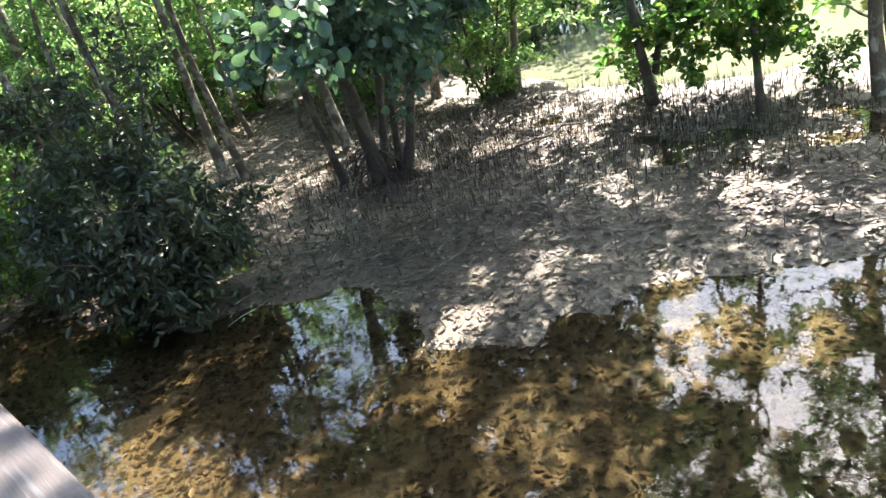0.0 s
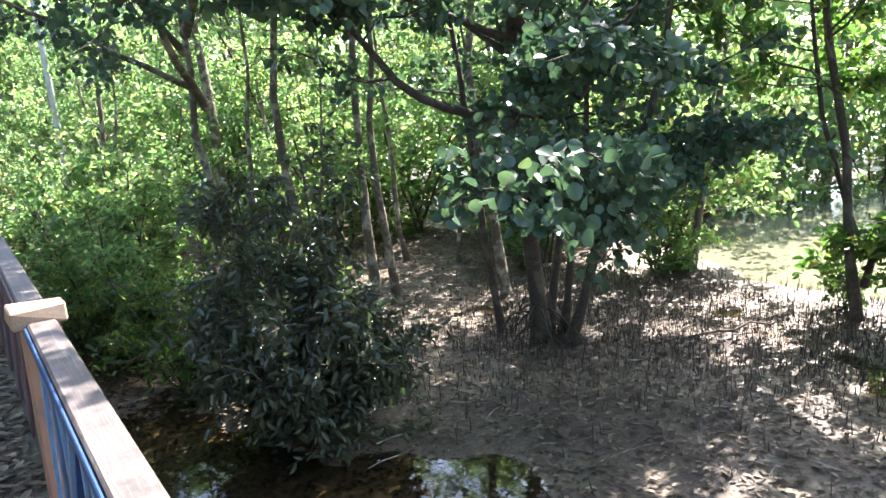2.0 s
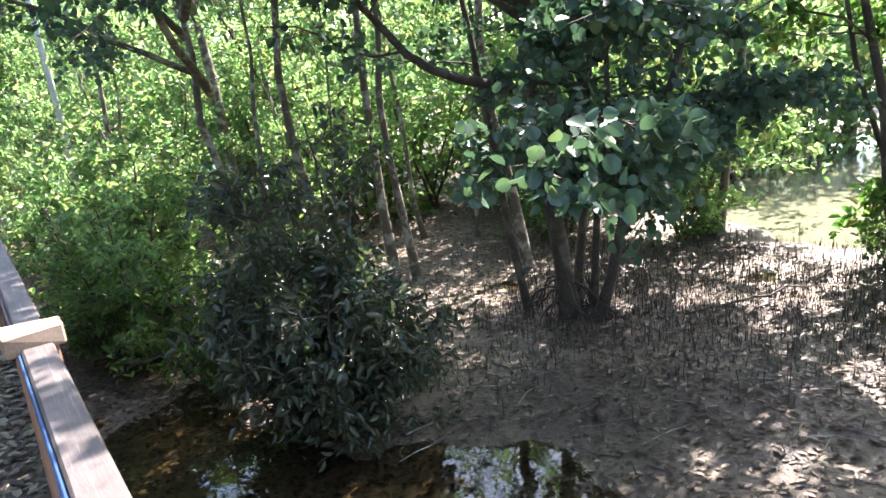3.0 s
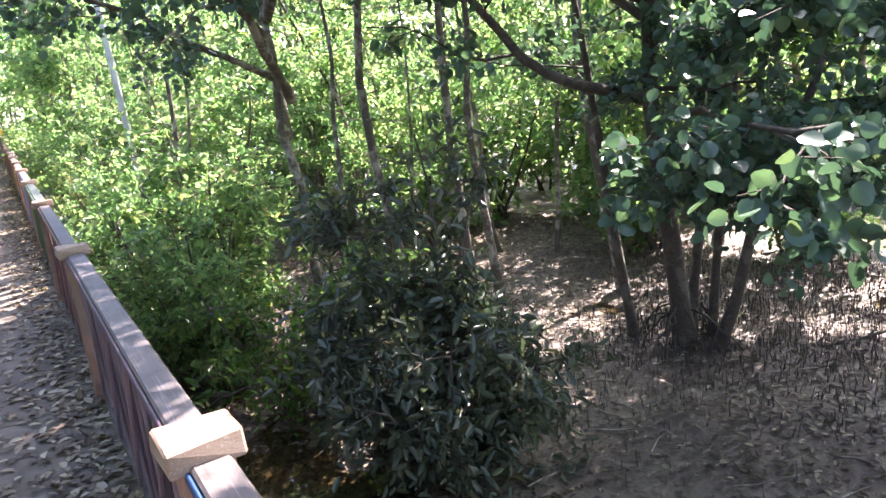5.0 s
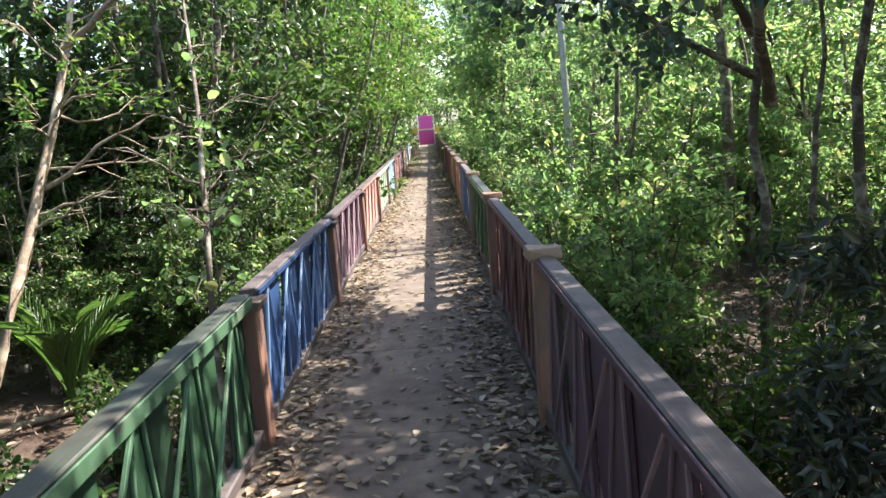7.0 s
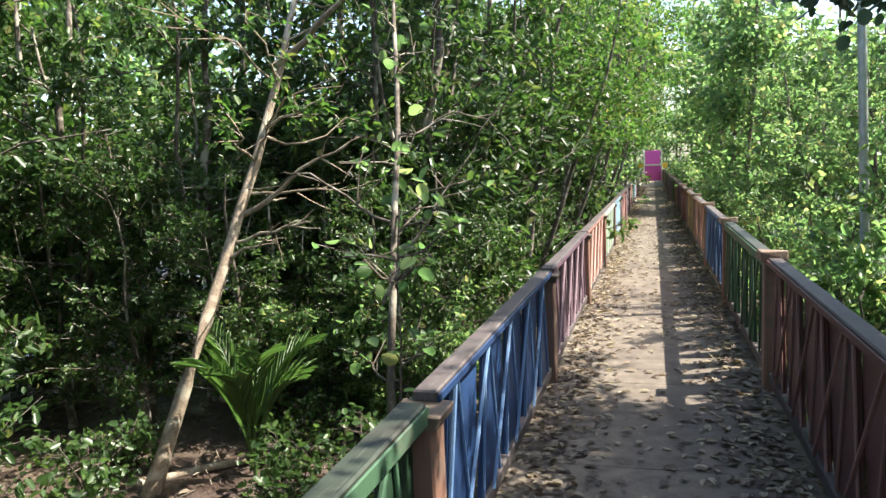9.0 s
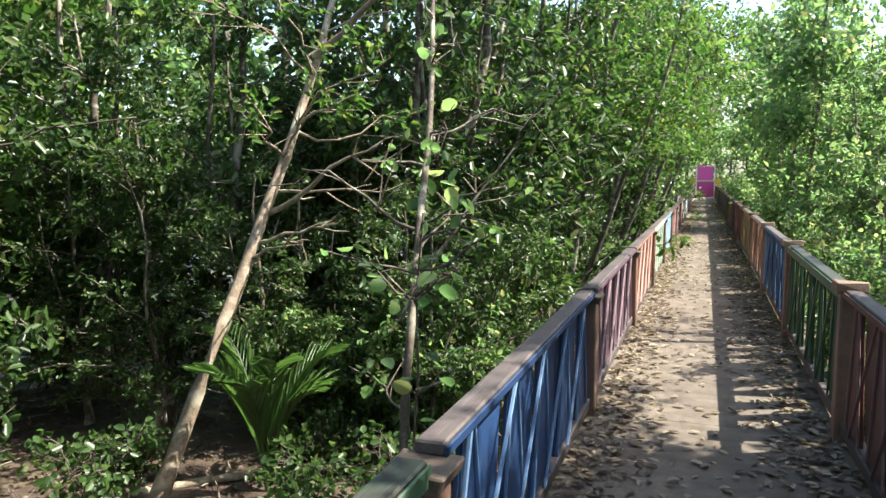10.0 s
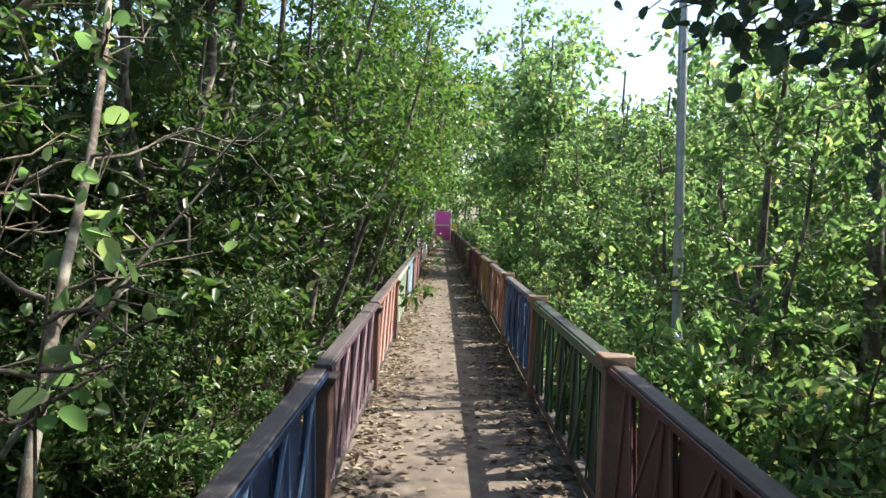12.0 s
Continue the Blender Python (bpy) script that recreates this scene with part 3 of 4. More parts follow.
# The highest stems are added above view, to shade the deck and mud.
tree("round_leaf_tree", "many-stemmed shore tree with large round dark leaves", "tree", place(5.8, 7.95), 11,
     [((0, 0, -0.1), (-0.45, -0.3, 5.8), 0.10, (-0.2, 0, 1.55), (-0.33, 0, 2.37), (-0.3, 0, 3.26)), ((-0.17, 0.5, -0.1), (-0.8, 0.9, 5.2), 0.05, (-0.35, 0.5, 0.95), (-0.53, 0.47, 2.05), (-0.6, 0.5, 3.05)),
      ((-0.33, 0, 2.37), (-2.9, 0.15, 4.4), 0.055, (-1.46, 0, 2.67), (-2.13, 0.1, 3.4)),
      ((0.12, -0.25, -0.1), (1.1, -1.2, 4.8), 0.06), ((0.14, 0.08, -0.1), (1.3, 0.5, 4.8), 0.055), ((0.22, -0.1, -0.1), (0.5, -0.5, 4.6), 0.045), ((-0.3, -0.2, 3.5), (-2.8, 1.3, 5.5), 0.05), ((-0.3, -0.2, 3.3), (-3.1, -0.9, 5.3), 0.05),
      ((-0.25, -0.2, 2.9), (-2.4, 2.6, 5.3), 0.04), ((0.3, -0.3, 2.6), (2.5, -1.4, 5.2), 0.045), ((0.3, 0.1, 2.6), (2.4, 0.6, 5.3), 0.045), ((-0.4, -0.3, 4.2), (-3.6, -1.6, 6.0), 0.045), ((-0.4, -0.3, 4.0), (-3.4, -2.9, 5.7), 0.04), ((-0.4, -0.3, 4.4), (-3.0, 0.7, 6.4), 0.045), ((-0.4, -0.3, 4.3), (-2.6, -0.6, 6.7), 0.045), ((-0.4, -0.2, 4.5), (-3.9, -0.4, 6.9), 0.045)],
     12, 1.5, 5, 0.34, 24000, 0.092, 0.86, leaf_round, bark_dark, first=0.42, up=0.08, droop=0.35, flatness=0.3, spread=0.06, bias=(-0.15, -0.15),
     boughs=[((-0.2, -0.15, 2.3), (-2.3, -2.9, 2.4), 0.04), ((-0.2, -0.2, 2.7), (-1.5, -2.7, 3.2), 0.035), ((0.0, -0.1, 1.7), (-0.9, -1.7, 1.9), 0.03), ((0.0, -0.1, 1.9), (0.5, -1.5, 2.0), 0.03),
             ((-0.3, 0.0, 3.2), (-3.9, -0.6, 4.0), 0.04), ((0.2, -0.2, 2.0), (1.3, -1.9, 2.3), 0.03)])
tree("round_leaf_tree", "tall round-leaved tree whose boughs reach over the railing", "tree", place(3.35, 11.0), 12,
     [((0, 0, -0.1), (-0.5, -0.6, 5.2), 0.065), ((0.1, 0.1, -0.1), (0.6, 0.4, 5.0), 0.04)],
     10, 1.6, 5, 0.34, 3500, 0.08, 0.86, leaf_round, bark_grey, first=0.7, up=0.15, droop=0.35, flatness=0.35, spread=0.06, bias=(-0.3, -0.25),
     boughs=[((-0.2, -0.25, 3.0), (-2.5, -1.3, 4.05), 0.04), ((-0.1, -0.2, 2.8), (-1.75, -4.0, 4.7), 0.05), ((-0.3, -0.3, 3.4), (-2.0, -2.4, 4.5), 0.04), ((-0.3, -0.4, 3.6), (-0.9, -5.2, 5.3), 0.05),
             ((-0.4, -0.5, 4.2), (-1.3, -3.0, 5.9), 0.045), ((-0.4, -0.5, 4.4), (-1.9, -4.8, 6.2), 0.045)])
tree("dark_bush", "dense bush of pointed blackish-green leaves by the pool", "bush", place(2.85, 7.6), 13,
     [((0.05 * math.cos(a), 0.05 * math.sin(a), -0.05), (0.75 * math.cos(a), 0.75 * math.sin(a), 1.15 + 0.3 * math.sin(3 * a)), 0.02) for a in np.linspace(0, 2 * np.pi, 11)[:-1]]
     + [((0, 0, -0.05), (0.2, 0.25, 2.5), 0.025), ((0, 0.05, -0.05), (-0.35, 0.3, 2.2), 0.02), ((0, 0.05, -0.05), (0.55, 0.1, 2.1), 0.02)],
     11, 0.55, 5, 0.27, 9400, 0.11, 0.36, leaf_dark, bark_dark, first=0.12, up=0.1, droop=0.5, flatness=0.35, spread=0.05)
for k, (x, y, h) in enumerate([(2.35, 9.25, 1.3), (3.45, 9.6, 1.6), (1.95, 10.7, 1.1)]):
    tree("sprawling_bush", "loose twiggy bush of small green leaves on the mud", "bush", place(x, y), 130 + k,
         [((0.05 * math.cos(a), 0.05 * math.sin(a), -0.05), (0.7 * math.cos(a), 0.7 * math.sin(a), h * (0.8 + 0.2 * math.sin(3 * a))), 0.014) for a in np.linspace(0, 2 * np.pi, 8)[:-1]],
         8, 0.45, 5, 0.24, 2100, 0.085, 0.42, leaf_small if k != 1 else leaf_shade, bark_dark, first=0.2, up=0.1, droop=0.4, flatness=0.35, group="twiggy bushes")
tree("slim_tree", "leaning grey mangrove trunk with a thin high crown", "tree", place(4.95, 15.9), 14,
     [((0, 0, -0.1), (-0.65, -0.5, 7.2), 0.12, (-0.15, -0.3, 2.55), (-0.3, -0.3, 4.25))], 24, 1.7, 6, 0.38, 1900, 0.10, 0.5, leaf_bright, bark_grey, first=0.5)
tree("slim_tree", "thin dark stem slanting through the green undergrowth", "tree", place(6.6, 14.0), 15,
     [((0, 0, -0.1), (-2.7, 0, 5.4), 0.04, (-1.2, 0, 2.0), (-1.9, 0, 3.6))], 12, 1.0, 5, 0.36, 700, 0.10, 0.5, leaf_bright, bark_dark, first=0.4)
for k, (x, y, lx, ly, h, r) in enumerate([(5.6, 16.6, 0.3, -0.2, 5.8, 0.045), (6.3, 14.6, -0.4, 0.3, 5.4, 0.04), (8.1, 15.8, 0.3, 0.2, 6.0, 0.05), (6.9, 12.6, -0.5, 0.1, 6.0, 0.045),
                                          (7.0, 16.8, 0.2, -0.4, 6.0, 0.05), (4.75, 11.2, 0.5, 0.7, 5.2, 0.026), (7.3, 11.7, 0.2, -0.3, 5.4, 0.04)]):
    tree("slim_tree", "slim grey mangrove stem with small green leaves", "tree", place(x, y), 20 + k,
         [((0, 0, -0.1), (lx, ly, h), r)], 24, 1.45, 6, 0.36, 1600, 0.10, 0.48, leaf_bright, bark_grey, first=0.33, up=0.12, group="slim mangroves")
# Both pond trees' crowns are extended above view to dapple the mud with shade.
tree("pond_tree", "small forked tree at the pond's edge with a high crown", "tree", place(8.7, 6.0), 31,
     [((0, 0, -0.1), (-0.6, 0.5, 7.4), 0.058), ((0.02, -0.02, 0.4), (1.2, -0.9, 6.8), 0.036), ((0, 0, 0.75), (0.2, 1.9, 7.0), 0.034)], 22, 2.3, 5, 0.4, 16000, 0.12, 0.55, leaf_small, bark_dark, first=0.3, up=0.2, spread=0.06,
     boughs=[((0, 0, 0.6), (0.5, -1.0, 1.5), 0.016)])
tree("pond_tree", "straight thin sapling at the pond's edge", "tree", place(8.45, 4.6), 32,
     [((0, 0, -0.1), (-0.5, 0.2, 7.4), 0.042), ((-0.15, 0.05, 2.4), (-1.5, 0.9, 6.8), 0.03)], 24, 1.8, 4, 0.35, 5600, 0.11, 0.55, leaf_small, bark_dark, first=0.4, spread=0.06)

# the leaning sunlit trunk and the near sapling on the other side
tree("leaning_tree", "leaning pale-barked mangrove trunk lit by the sun", "tree", place(-4.32, 10.9), 41,
     [((0, 0, -0.1), (0.75, 2.8, 5.9), 0.072, (0.38, 0.35, 1.25), (0.48, 0.8, 1.98), (0.62, 1.7, 3.65), (0.64, 2.1, 4.4))], 15, 1.7, 6, 0.4, 900, 0.10, 0.5, leaf_small, bark_tan, first=0.5, up=0.2, bias=(0.5, 0.15),
     snags=[((0.52, 1.05, 2.4), (1.55, 1.0, 2.95), 0.03), ((0.5, 0.9, 2.15), (1.35, 0.75, 2.35), 0.02), ((0.54, 1.2, 2.6), (1.6, 1.1, 2.6), 0.018), ((0.6, 1.8, 3.9), (1.7, 1.6, 4.6), 0.045),
            ((0.48, 0.8, 2.0), (1.0, 0.6, 2.2), 0.018), ((0.55, 1.3, 2.9), (0.9, 1.1, 3.3), 0.016)])
tree("sapling", "thin crooked sapling with a few large pale green leaves", "tree", place(-1.38, 9.2), 42,
     [((0, 0, -0.1), (-0.42, 1.9, 5.1), 0.03, (0.02, 0.08, 2.0), (-0.1, 0.65, 2.7), (-0.2, 1.05, 3.25), (-0.34, 1.4, 3.85)), ((0.05, -0.05, -0.1), (0.1, 0.1, 2.6), 0.014)], 10, 0.5, 4, 0.2, 150, 0.085, 0.74, leaf_bright, bark_grey, first=0.4, up=0.2, flatness=0.3,
     snags=[((0.0, 0.05, 2.1), (0.45, 0.4, 2.9), 0.011), ((-0.06, 0.4, 2.5), (-0.7, 0.5, 2.8), 0.011), ((-0.15, 0.9, 3.0), (0.35, 1.2, 3.1), 0.009)])


def palm(at, seed):
    root = tagged(new("nipa_palm"), "young nipa palm with stiff feathered green fronds", "palm")
    root.location = at
    rng = np.random.default_rng(seed)
    for k in range(9):
        ang, ln = k * 2.4 + rng.normal(0, 0.2), rng.uniform(1.1, 1.75)
        s = np.linspace(0, 1, 9)[:, None]
        out = np.array([math.cos(ang), math.sin(ang), 0])
        line = out * (s ** 1.5) * ln * 0.36 + np.array([0, 0, 1.0]) * (s * 1.1 - 0.32 * s ** 3) * ln
        tb = Tubes()
        tb.add(line, np.linspace(0.016, 0.004, 9), 5)
        frond = held("frond", tb.mesh("frond", leaf_palm), root)
        f = np.repeat(np.linspace(0.3, 1, 13), 2) * 8
        j = np.minimum(f.astype(int), 7)
        P = line[j] + (line[j + 1] - line[j]) * (f - j)[:, None]
        T = unit(line[j + 1] - line[j])
        side = np.cross(T, np.array([0, 0, 1.0])) * np.where(np.arange(26) % 2, 1, -1)[:, None]
        A = unit(side + T * 1.1 + np.array([0, 0, 0.1]))
        held("leaf_blade", leaf_mesh("leaf_blade", P, A, np.broadcast_to(np.array([0, 0, 1.0]), P.shape) + 0.2 * rng.normal(0, 1, P.shape), 0.55 * (1.1 - 0.6 * f / 8), 0.05, leaf_palm, 0.03), frond)
    return root


palm(place(-3.58, 11.5), 3)

# ---------------------------------------------------------------- the wood around
KINDS = {}


def wood(kind, x, y, turn, size):
    """A tree of the wood: built once for each kind, then copied."""
    m = Matrix.Translation(place(x, y)) @ pose(0, 0, 0, 0, 0, turn) @ Matrix.Scale(size, 4)
    if kind in KINDS:
        ob = copy_thing(KINDS[kind], m)
        ob.scale = (size, size, size)
        return
    s = int(kind[-1])
    shape = [((0, 0, -0.1), (0.3 - 0.2 * s, 0.2, 5.2), 0.07), ((0.1, 0.1, -0.1), (-0.8, -0.6 + 0.3 * s, 4.2), 0.04), ((-0.1, 0.05, -0.1), (0.7, 0.7 - 0.4 * s, 4.4), 0.04)]
    if kind.startswith("sunny"):
        r = tree("mangrove_tree", "leafy mangrove tree with grey stems and sunlit green leaves", "tree", (0, 0, 0), 60 + s, shape,
                 16, 1.6, 6, 0.4, 4200, 0.113, 0.5, leaf_bright, bark_grey, first=0.18, up=0.25, group="sunny mangroves")
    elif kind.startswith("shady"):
        r = tree("mangrove_tree", "dense mangrove tree with leaves toned for shade and thin grey stems", "tree", (0, 0, 0), 65 + s, shape,
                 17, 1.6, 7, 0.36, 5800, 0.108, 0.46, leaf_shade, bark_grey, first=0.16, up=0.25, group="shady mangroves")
    elif kind.startswith("high"):
        r = tree("mangrove_tree", "tall mangrove added for shade, with a bare stem and high crown", "tree", (0, 0, 0), 95 + s,
                 [((0, 0, -0.1), (0.9, 0.2, 8.0), 0.07), ((0.56, 0.12, 4.9), (1.9, -0.9 + s, 7.5), 0.05)],
                 17, 2.3, 5, 0.45, 8200, 0.125, 0.55, leaf_small, bark_grey, first=0.62, up=0.12, spread=0.08, bias=(0.5, 0), group="high mangroves", bare=True)
    elif kind.startswith("leaning"):
        r = tree("mangrove_tree", "leafy mangrove leaning out over the walkway's railing", "tree", (0, 0, 0), 105 + s,
                 [((0, 0, -0.1), (1.3, 0.3, 6.6), 0.07), ((0.1, 0.05, -0.1), (2.0, -0.6 + s, 5.8), 0.05), ((0.0, 0.1, -0.1), (0.6, 0.9, 7.0), 0.05)],
                 17, 1.5, 7, 0.4, 6500, 0.11, 0.5, leaf_small, bark_grey, first=0.5, up=0.15, spread=0.08, bias=(0.35, 0), group="leaning mangroves", bare=True)
    elif kind.startswith("thicket"):
        r = tree("mangrove_shrub", "low distant thicket of green mangrove", "bush", (0, 0, 0), 98 + s,
                 [((0.1 * k, 0.05, -0.1), (1.1 * math.cos(1.6 * k), 1.1 * math.sin(1.6 * k), 2.6), 0.03) for k in range(4)],
                 9, 1.1, 4, 0.45, 2100, 0.178, 0.55, leaf_bright, bark_dark, first=0.05, up=0.1, spread=0.12, group="far thickets", bare=True)
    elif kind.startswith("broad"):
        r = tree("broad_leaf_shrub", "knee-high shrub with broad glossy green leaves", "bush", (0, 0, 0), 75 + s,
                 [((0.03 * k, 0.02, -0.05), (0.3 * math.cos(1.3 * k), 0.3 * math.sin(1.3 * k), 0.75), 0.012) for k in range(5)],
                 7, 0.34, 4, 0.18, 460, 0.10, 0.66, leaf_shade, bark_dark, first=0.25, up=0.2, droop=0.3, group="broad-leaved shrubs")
    elif kind.startswith("low"):
        r = tree("mangrove_shrub", "bushy young mangrove with bright green leaves", "bush", (0, 0, 0), 70 + s,
                 [((0.05 * k, 0.03, -0.1), (0.6 * math.cos(1.6 * k), 0.6 * math.sin(1.6 * k), 2.0), 0.025) for k in range(4)],
                 13, 0.8, 5, 0.3, 4600, 0.095, 0.5, leaf_bright, bark_dark, first=0.1, up=0.15, group="mangrove shrubs")
    elif kind.startswith("arch"):
        r = tree("mangrove_tree", "tall distant mangrove with its crown spread over the walkway", "tree", (0, 0, 0), 90 + s,
                 [((0, 0, -0.1), (0.3, 0.2, 7.6), 0.08), ((0.1, 0, -0.1), (-0.8, 0.5, 6.6), 0.05)],
                 22, 2.1, 5, 0.6, 3500, 0.208, 0.55, leaf_bright, bark_grey, first=0.48, up=0.15, spread=0.15, group="arching mangroves", bare=True)
    else:
        r = tree("mangrove_tree", "distant leafy mangrove tree in the green wood", "tree", (0, 0, 0), 80 + s,
                 [((0, 0, -0.1), (0.2, 0.3, 6.2), 0.08), ((0.1, 0, -0.1), (-0.9, 0.5, 5.0), 0.05), ((0, 0.1, -0.1), (0.8, -0.6, 5.2), 0.05)],
                 15, 1.9, 4, 0.6, 2700, 0.235, 0.55, leaf_bright if s else leaf_small, bark_grey, first=0.12, up=0.2, spread=0.15, group="far mangroves", bare=True)
    r.matrix_basis = m
    r.scale = (size, size, size)
    KINDS[kind] = r


rng = np.random.default_rng(17)


def row(kinds, spots, jitter=0.3, size=1.0):
    for x, y in spots:
        wood(kinds[int(rng.integers(len(kinds)))], x + rng.normal(0, jitter), y + rng.normal(0, jitter), float(rng.uniform(0, 360)), float(rng.uniform(0.88, 1.15)) * size)


SUNNY, SHADY, LOW, FAR = ["sunny0", "sunny1", "sunny2"], ["shady0", "shady1", "shady2"], ["low0", "low1"], ["far0", "far1", "far2"]
LEANING = ["leaning0", "leaning1"]
ARCH, SHADE_CROWNS, THICKET = ["arch0", "arch1"], ["high0", "high1"], ["thicket0", "thicket1"]
# sunny side: a hedge along the railing, then rows going back
row(LOW, [(1.75, 11.9), (1.85, 10.7), (2.6, 12.0), (2.4, 12.8), (2.2, 13.7), (2.2, 15.4), (2.2, 17.2), (2.3, 19.5), (2.2, 22.0), (8.4, 10.6), (9.3, 9.3)], 0.1, 0.95)
row(["broad0", "broad1"], [(9.0, 6.2), (9.4, 4.2)], 0.05, 0.75)
row(SUNNY, [(9.7, 9.2)], 0.05, 1.05)
row(SUNNY, [(5.2, 13.8)], 0.05, 0.75)
row(SUNNY, [(2.75, 13.3), (3.6, 16.5), (3.5, 19.4), (3.4, 22.4), (3.4, 25.5)], 0.15, 0.82)
row(SUNNY, [(5.9, 17.4), (6.2, 20.4), (5.8, 23.2), (6.0, 26.4), (4.7, 24.6), (4.5, 28.2), (8.0, 19.2), (8.8, 17.4)], 0.2, 1.12)
row(SUNNY, [(9.8, 13.4), (11.6, 15.5), (9.6, 11.0), (12.6, 13.4)], 0.3, 1.15)
row(SUNNY, [(9.2, 3.2), (10.6, 0.2), (12.5, -1.5), (9.0, -1.8)], 0.2, 1.1)
row(FAR, [(4.4, 29.5 + 4.0 * k) for k in range(10)], 0.3, 1.1)
row(THICKET, [(2.6, 24.5 + 3.4 * k) for k in range(13)], 0.15, 0.85)
row(FAR, [(7.0, 27 + 6.0 * k) for k in range(6)] + [(11, 19), (11.5, 24), (14.5, 17), (15, 22), (10, 30), (17, 14.0), (19.5, 12.0), (21.3, 9.4), (22.3, 6.8), (22.8, 4.2), (22, 1.5), (19.8, -0.8), (16.5, -1.8),
          (25, 12), (26, 8.5), (26, 5), (26, 2), (24, 16), (20, 19), (29, 9.5), (17, 28), (30, 5), (29, 14), (14, 34)], 0.6, 1.25)
row(THICKET, [(9.6, 12.2), (11.0, 12.0), (12.4, 11.6), (13.8, 11.8), (15.4, 11.9), (17.0, 11.4), (18.5, 10.8), (20.0, 9.6), (20.9, 8.0), (21.4, 6.3), (21.4, 4.6), (20.6, 3.0), (19.4, 2.0), (13, 14.5), (16, 14), (19, 13), (22, 10.5),
              (8.6, 14.5), (10.5, 16.5), (7.0, 18), (13, 18), (9.5, 21), (6.8, 15.6), (11.2, 13.6), (4.4, 20.5), (4.2, 24), (4.4, 27.5), (5.6, 18.6), (6.2, 18.9), (7.0, 20.5), (5.4, 22.0), (23.5, 7.5), (23.5, 4.5)], 0.25, 1.1)
row(FAR, [(6.5, -5), (3.5, -7), (14, -5), (0, -11), (10, -8)], 0.5, 1.1)
# Extra high crowns, mostly out of view, placed to shade deck, mud and pool.
for x, y, turn, size in [(6.9, 1.2, 60, 0.95), (5.3, -0.6, 70, 0.9), (9.2, 2.7, 150, 0.9), (-3.4, 6.2, 0, 1.0), (-3.2, 15.8, -15, 1.05), (-3.1, 3.0, 20, 0.95), (9.0, 10.2, -60, 1.0),
                         (6.7, 9.7, 170, 1.0), (6.9, 2.3, 100, 0.85), (-1.8, 6.1, 60, 1.0),
                         (9.3, 8.7, -55, 0.85), (5.5, 10.6, 200, 0.8), (4.6, 11.3, 195, 0.92), (-2.6, 6.9, 20, 0.95), (4.9, 1.0, 75, 0.95), (3.9, 0.2, 80, 0.85), (-1.7, 4.3, 30, 1.0), (5.6, 11.4, 20, 1.0)]:
    wood(SHADE_CROWNS[int(rng.integers(2))], x, y, turn, size)
# Shrubs in the shade-toned leaf, set over mud that would look too bright.
row(["broad0", "broad1"], [(-4.9, 11.3), (-3.2, 12.1), (-3.0, 11.0), (-4.6, 10.4), (-2.2, 11.6), (-3.1, 9.4), (-3.9, 9.6), (-1.8, 7.6), (-1.9, 8.7), (-2.5, 7.5), (-1.9, 10.3), (-2.6, 10.1)], 0.1, 0.75)
row(LOW, [(-3.0, 13.0), (-3.9, 12.8), (-2.3, 12.9), (-2.7, 14.2)], 0.1, 0.75)
# shady side, its crowns reaching over the walkway
for x, y, turn, size in [(-2.3, 17.2, 0, 0.95), (-2.2, 20.4, 10, 1.0), (-2.2, 23.6, -10, 1.05), (-2.1, 27.0, 0, 1.1), (-2.1, 31.0, 5, 1.15)]:
    wood(LEANING[int(rng.integers(2))], x, y, turn, size)
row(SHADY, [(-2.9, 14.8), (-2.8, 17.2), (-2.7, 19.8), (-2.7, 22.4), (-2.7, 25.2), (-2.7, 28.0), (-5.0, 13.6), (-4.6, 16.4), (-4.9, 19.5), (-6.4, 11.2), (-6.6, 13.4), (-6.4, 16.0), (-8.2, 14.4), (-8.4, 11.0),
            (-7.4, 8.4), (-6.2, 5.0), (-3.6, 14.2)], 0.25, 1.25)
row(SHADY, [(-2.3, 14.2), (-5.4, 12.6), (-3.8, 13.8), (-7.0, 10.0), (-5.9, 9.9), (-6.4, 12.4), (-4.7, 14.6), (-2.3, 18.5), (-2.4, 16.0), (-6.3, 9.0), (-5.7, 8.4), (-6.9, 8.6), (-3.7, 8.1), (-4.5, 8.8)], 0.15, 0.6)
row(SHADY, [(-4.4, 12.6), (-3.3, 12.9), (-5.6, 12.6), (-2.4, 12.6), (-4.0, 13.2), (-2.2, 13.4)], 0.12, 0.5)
row(FAR, [(-3.6, 31.0 + 4.0 * k) for k in range(10)], 0.3, 1.2)
row(ARCH, [(-2.2, 34 + 5.0 * k) for k in range(7)] + [(3.2, 44 + 6 * k) for k in range(4)] + [(3.0, 30.5), (3.2, 36.5)], 0.2, 1.3)
row(FAR, [(-7.0, 23 + 6.0 * k) for k in range(6)] + [(-10.5, 9), (-10.5, 13), (-10.8, 17), (-10, 21), (-13, 11), (-13.5, 16), (-13, 21), (-12, 27), (-9, 4), (-5.5, 1.5), (-4.5, -3), (-8, -2), (-4, -8), (-10.6, 11.2), (-10.4, 15)], 0.5, 1.25)
row(THICKET, [(-9.2, 9.6), (-9.4, 11.8), (-9.0, 13.2), (-9.2, 15.8), (-7.4, 17.8), (-8.4, 7.2), (-6.0, 18.4)], 0.2, 1.0)
row(FAR, [(-4.5, 73), (-1.5, 75), (1.5, 74), (4.5, 73.5), (0, 79)], 0.3, 1.4)

# ---------------------------------------------------------------- litter, roots, small clutter
rng = np.random.default_rng(23)


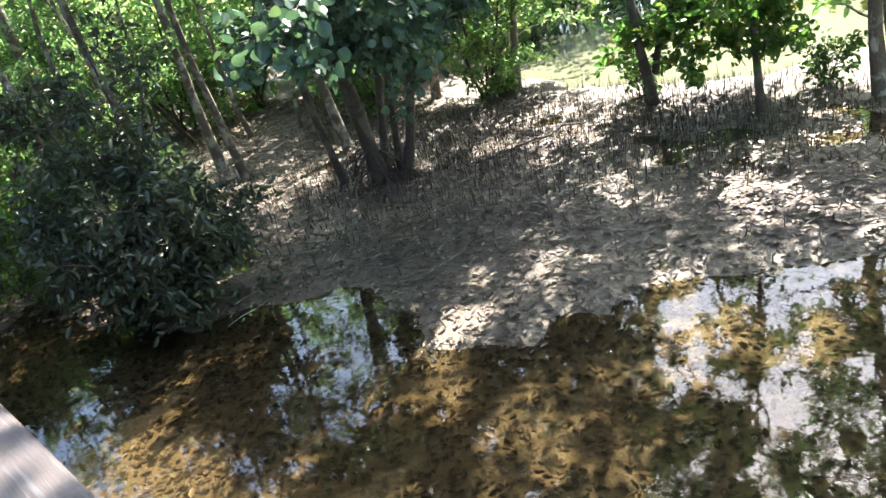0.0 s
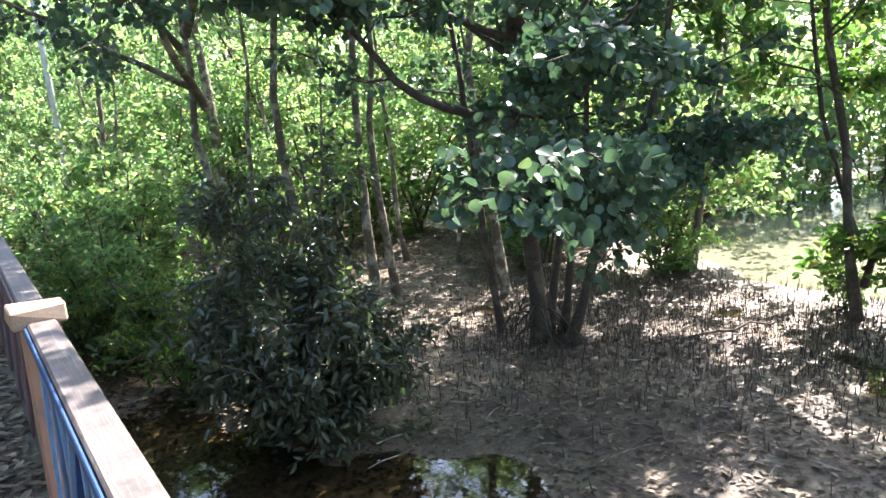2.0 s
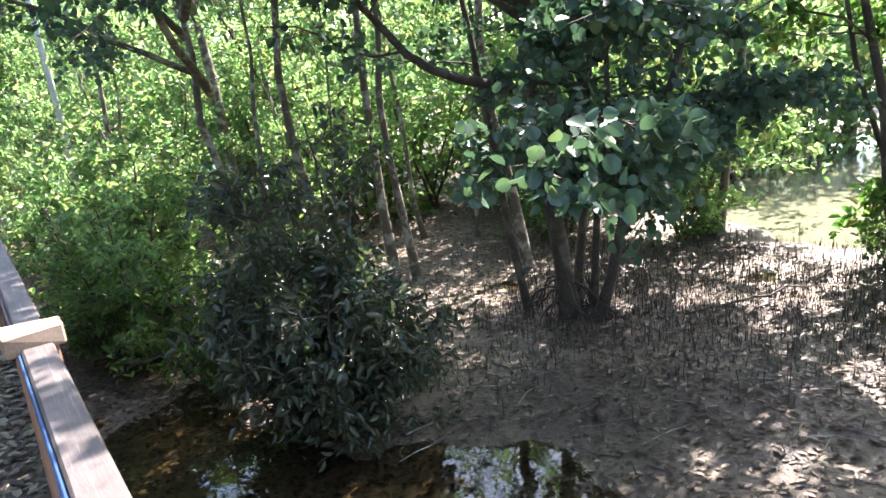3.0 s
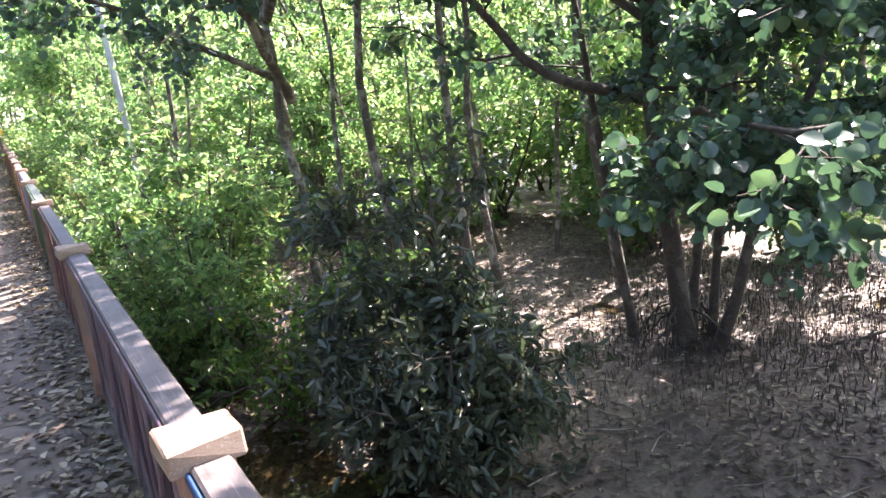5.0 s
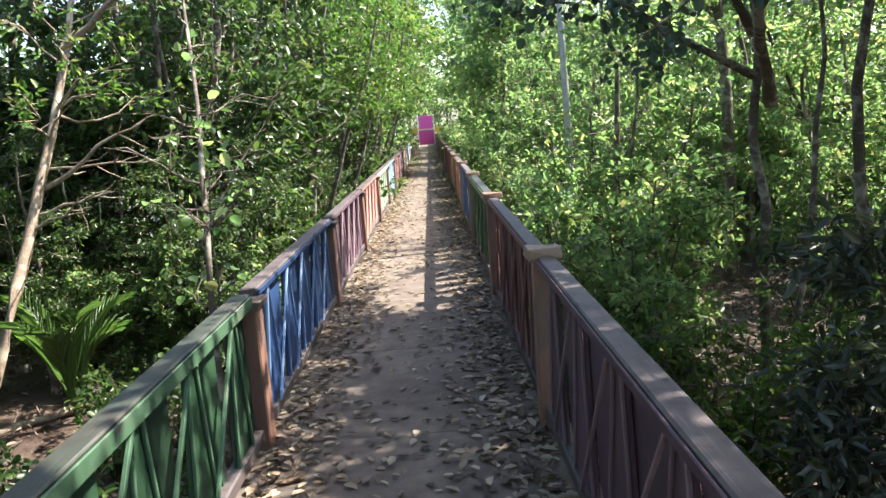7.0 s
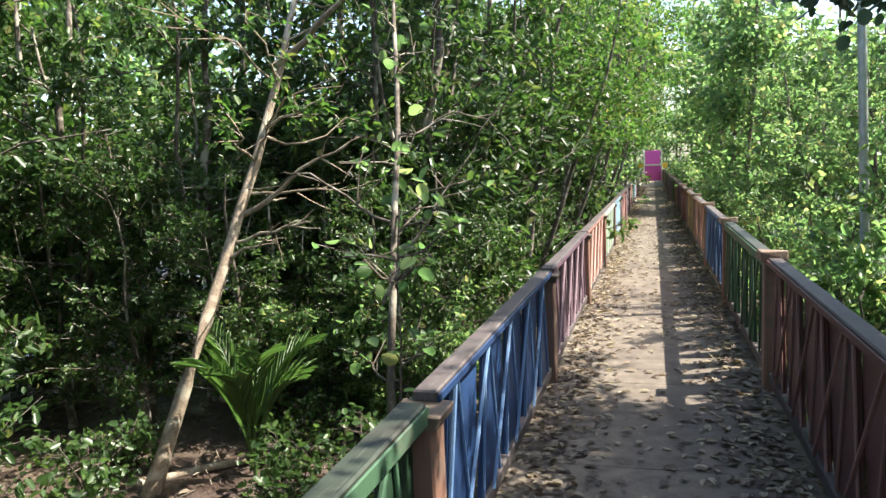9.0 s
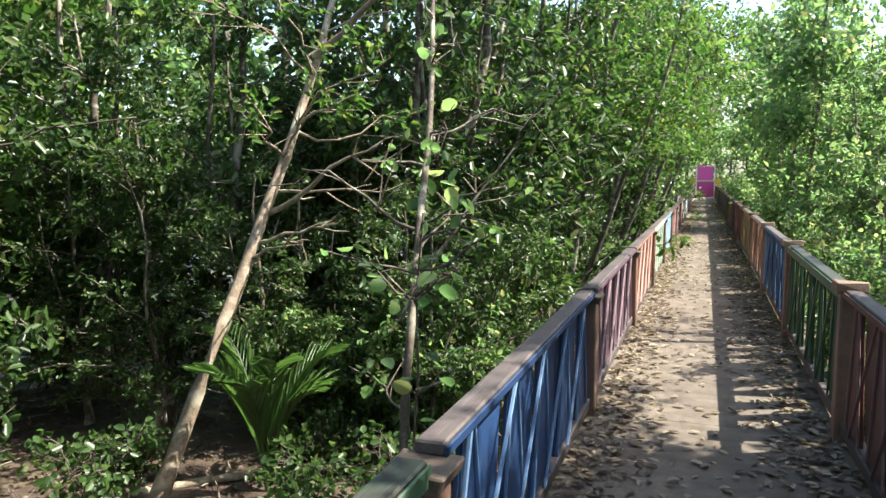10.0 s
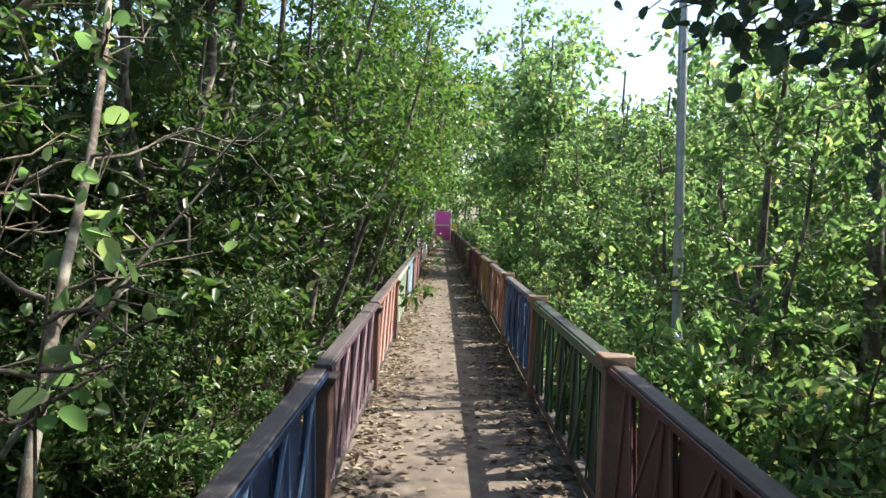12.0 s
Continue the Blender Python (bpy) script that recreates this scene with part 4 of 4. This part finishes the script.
def litter(name, label, P, size, leaf):
    n = len(P)
    A = np.stack([rng.normal(0, 1, n), rng.normal(0, 1, n), rng.normal(0, 0.12, n)], -1)
    N = np.array([0, 0, 1.0]) + rng.normal(0, 0.13, (n, 3))
    me = leaf_mesh(name, P, A, N, size * rng.uniform(0.6, 1.25, n), 0.5, leaf, 0.07)
    tagged(new(name, me), label, "leaves", kind="stuff")


n = 17000
side = rng.uniform(0, 1, n)
px = np.where(side < 0.48, 0.73 - np.abs(rng.normal(0, 0.23, n)), np.where(side < 0.86, -0.73 + np.abs(rng.normal(0, 0.19, n)), rng.uniform(-0.6, 0.6, n)))
py = rng.uniform(0, 1, n) ** 1.7 * 52 + 2
litter("dead_leaves", "dry brown and yellow fallen leaves on the walkway", np.stack([np.clip(px, -0.76, 0.76), py, rng.uniform(0.006, 0.02, n)], -1), 0.07, leaf_litter)
n = 52000
px, py = rng.uniform(1.2, 9, n), rng.uniform(1, 18, n)
pz = ground_height(px, py)
ok = pz > MUD - 0.3
litter("dead_leaves", "fallen brown leaves scattered over the wet mud", np.stack([px, py, pz + 0.008], -1)[ok], 0.066, leaf_sodden)
n = 5000
px, py = rng.uniform(-8, -1, n), rng.uniform(5, 18, n)
litter("dead_leaves", "fallen brown leaves on the shaded mud", np.stack([px, py, ground_height(px, py) + 0.012], -1), 0.09, leaf_sodden)

# breathing roots standing out of the mud
n = 7600
cx, cy = np.array([6.04, 6.94, 8.05, 8.72, 7.38, 8.27, 5.38, 6.49, 7.16]), np.array([8.1, 6.76, 4.75, 5.65, 9.21, 7.21, 13.79, 16.02, 5.42])
w = rng.choice(len(cx), n, p=np.array([24, 16, 14, 10, 12, 10, 5, 5, 4]) / 100)
px, py = cx[w] + rng.normal(0, 1.0, n), cy[w] + rng.normal(0, 1.0, n)
pz = ground_height(px, py)
ok = (pz > MUD - 0.14) & (px > 2.5)
px, py, pz = px[ok], py[ok], pz[ok]
n = len(px)
h, r = rng.gamma(4.0, 0.019, n), rng.uniform(0.0035, 0.007, n)
a = np.linspace(0, 2 * np.pi, 4, endpoint=False)
ringed = np.stack([np.cos(a), np.sin(a)], -1)
lean = rng.normal(0, 0.02, (n, 2))
V = np.zeros((n, 12, 3))
for lvl, (rs, hs) in enumerate(((1.0, 0.0), (0.8, 0.6), (0.25, 1.0))):
    V[:, lvl * 4:lvl * 4 + 4, :2] = np.stack([px, py], -1)[:, None] + ringed[None] * (r * rs)[:, None, None] + (lean * hs)[:, None]
    V[:, lvl * 4:lvl * 4 + 4, 2] = (pz - 0.03 + (h + 0.03) * hs)[:, None]
q = np.array([[l * 4 + k, l * 4 + (k + 1) % 4, l * 4 + 4 + (k + 1) % 4, l * 4 + 4 + k] for l in range(2) for k in range(4)])
F = (np.arange(n)[:, None, None] * 12 + q[None]).reshape(-1, 4)
tagged(new("breathing_roots", mesh_np("breathing_roots", V.reshape(-1, 3), F, root_mat)), "dark pencil-like mangrove breathing roots in the mud", "roots", kind="stuff")


def fallen(label, pts, r, bark):
    rg = np.random.default_rng(int(abs(pts[0][0]) * 100))
    tb = Tubes()
    line = wander(rg, pts[0], pts[1], 9, 0.03)
    tb.add(line, np.linspace(r, r * 0.55, 9), 8)
    for k in (3, 5, 7):
        tb.add(np.stack([line[k], line[k] + rg.normal(0, 0.12, 3) + np.array([0, 0, 0.14])]), [r * 0.35, r * 0.12], 5)
    tagged(new("fallen_branch", tb.mesh("fallen_branch", bark)), label, "branch")


fallen("pale fallen branch lying on the shaded mud", [(-4.6, 11.0, MUD + 0.04), (-2.7, 12.3, MUD + 0.06)], 0.045, bark_tan)
fallen("thin dead branch lying on the mud", [(6.2, 7.1, MUD + 0.03), (7.8, 6.5, MUD + 0.06)], 0.02, bark_dark)


def sticks(label, x0, x1, y0, y1, n, seed):
    """Thin dead twigs strewn over the mud."""
    rg = np.random.default_rng(seed)
    tb = Tubes()
    for _ in range(n):
        x, y, a, ln = rg.uniform(x0, x1), rg.uniform(y0, y1), rg.uniform(0, 6.28), rg.uniform(0.12, 0.6)
        z = ground_at(x, y) + 0.04
        if z < MUD - 0.03:
            continue
        d = np.array([math.cos(a), math.sin(a), rg.uniform(-0.02, 0.12)]) * ln
        tb.add(wander(rg, (x, y, z), np.array([x, y, z]) + d, 4, 0.012), np.linspace(0.007, 0.003, 4), 4)
    tagged(new("dead_twigs", tb.mesh("dead_twigs", bark_grey)), label, "twigs", kind="stuff")


sticks("thin dead twigs strewn over the open mud", 2.6, 9, 2, 12, 420, 51)
sticks("thin dead twigs strewn under the shady trees", -8, -1.2, 8, 16, 360, 52)

# stilt roots round the many-stemmed tree
rg = np.random.default_rng(61)
stilt = tagged(new("stilt_roots"), "tangle of thin dark arching roots round a trunk", "roots")
stilt.location = place(5.8, 7.95)
for k in range(22):
    a, r0, r1, h = rg.uniform(0, 6.28), rg.uniform(0.05, 0.2), rg.uniform(0.25, 0.7), rg.uniform(0.1, 0.45)
    s = np.linspace(0, 1, 7)
    rad = r0 + (r1 - r0) * s
    line = np.stack([np.cos(a + 0.3 * s) * rad, np.sin(a + 0.3 * s) * rad, h * (1 - s ** 2.2) - 0.02], -1) + rg.normal(0, 0.012, (7, 3))
    tb = Tubes()
    tb.add(line, np.linspace(0.014, 0.007, 7), 5)
    held("root", tb.mesh("root", root_mat), stilt)
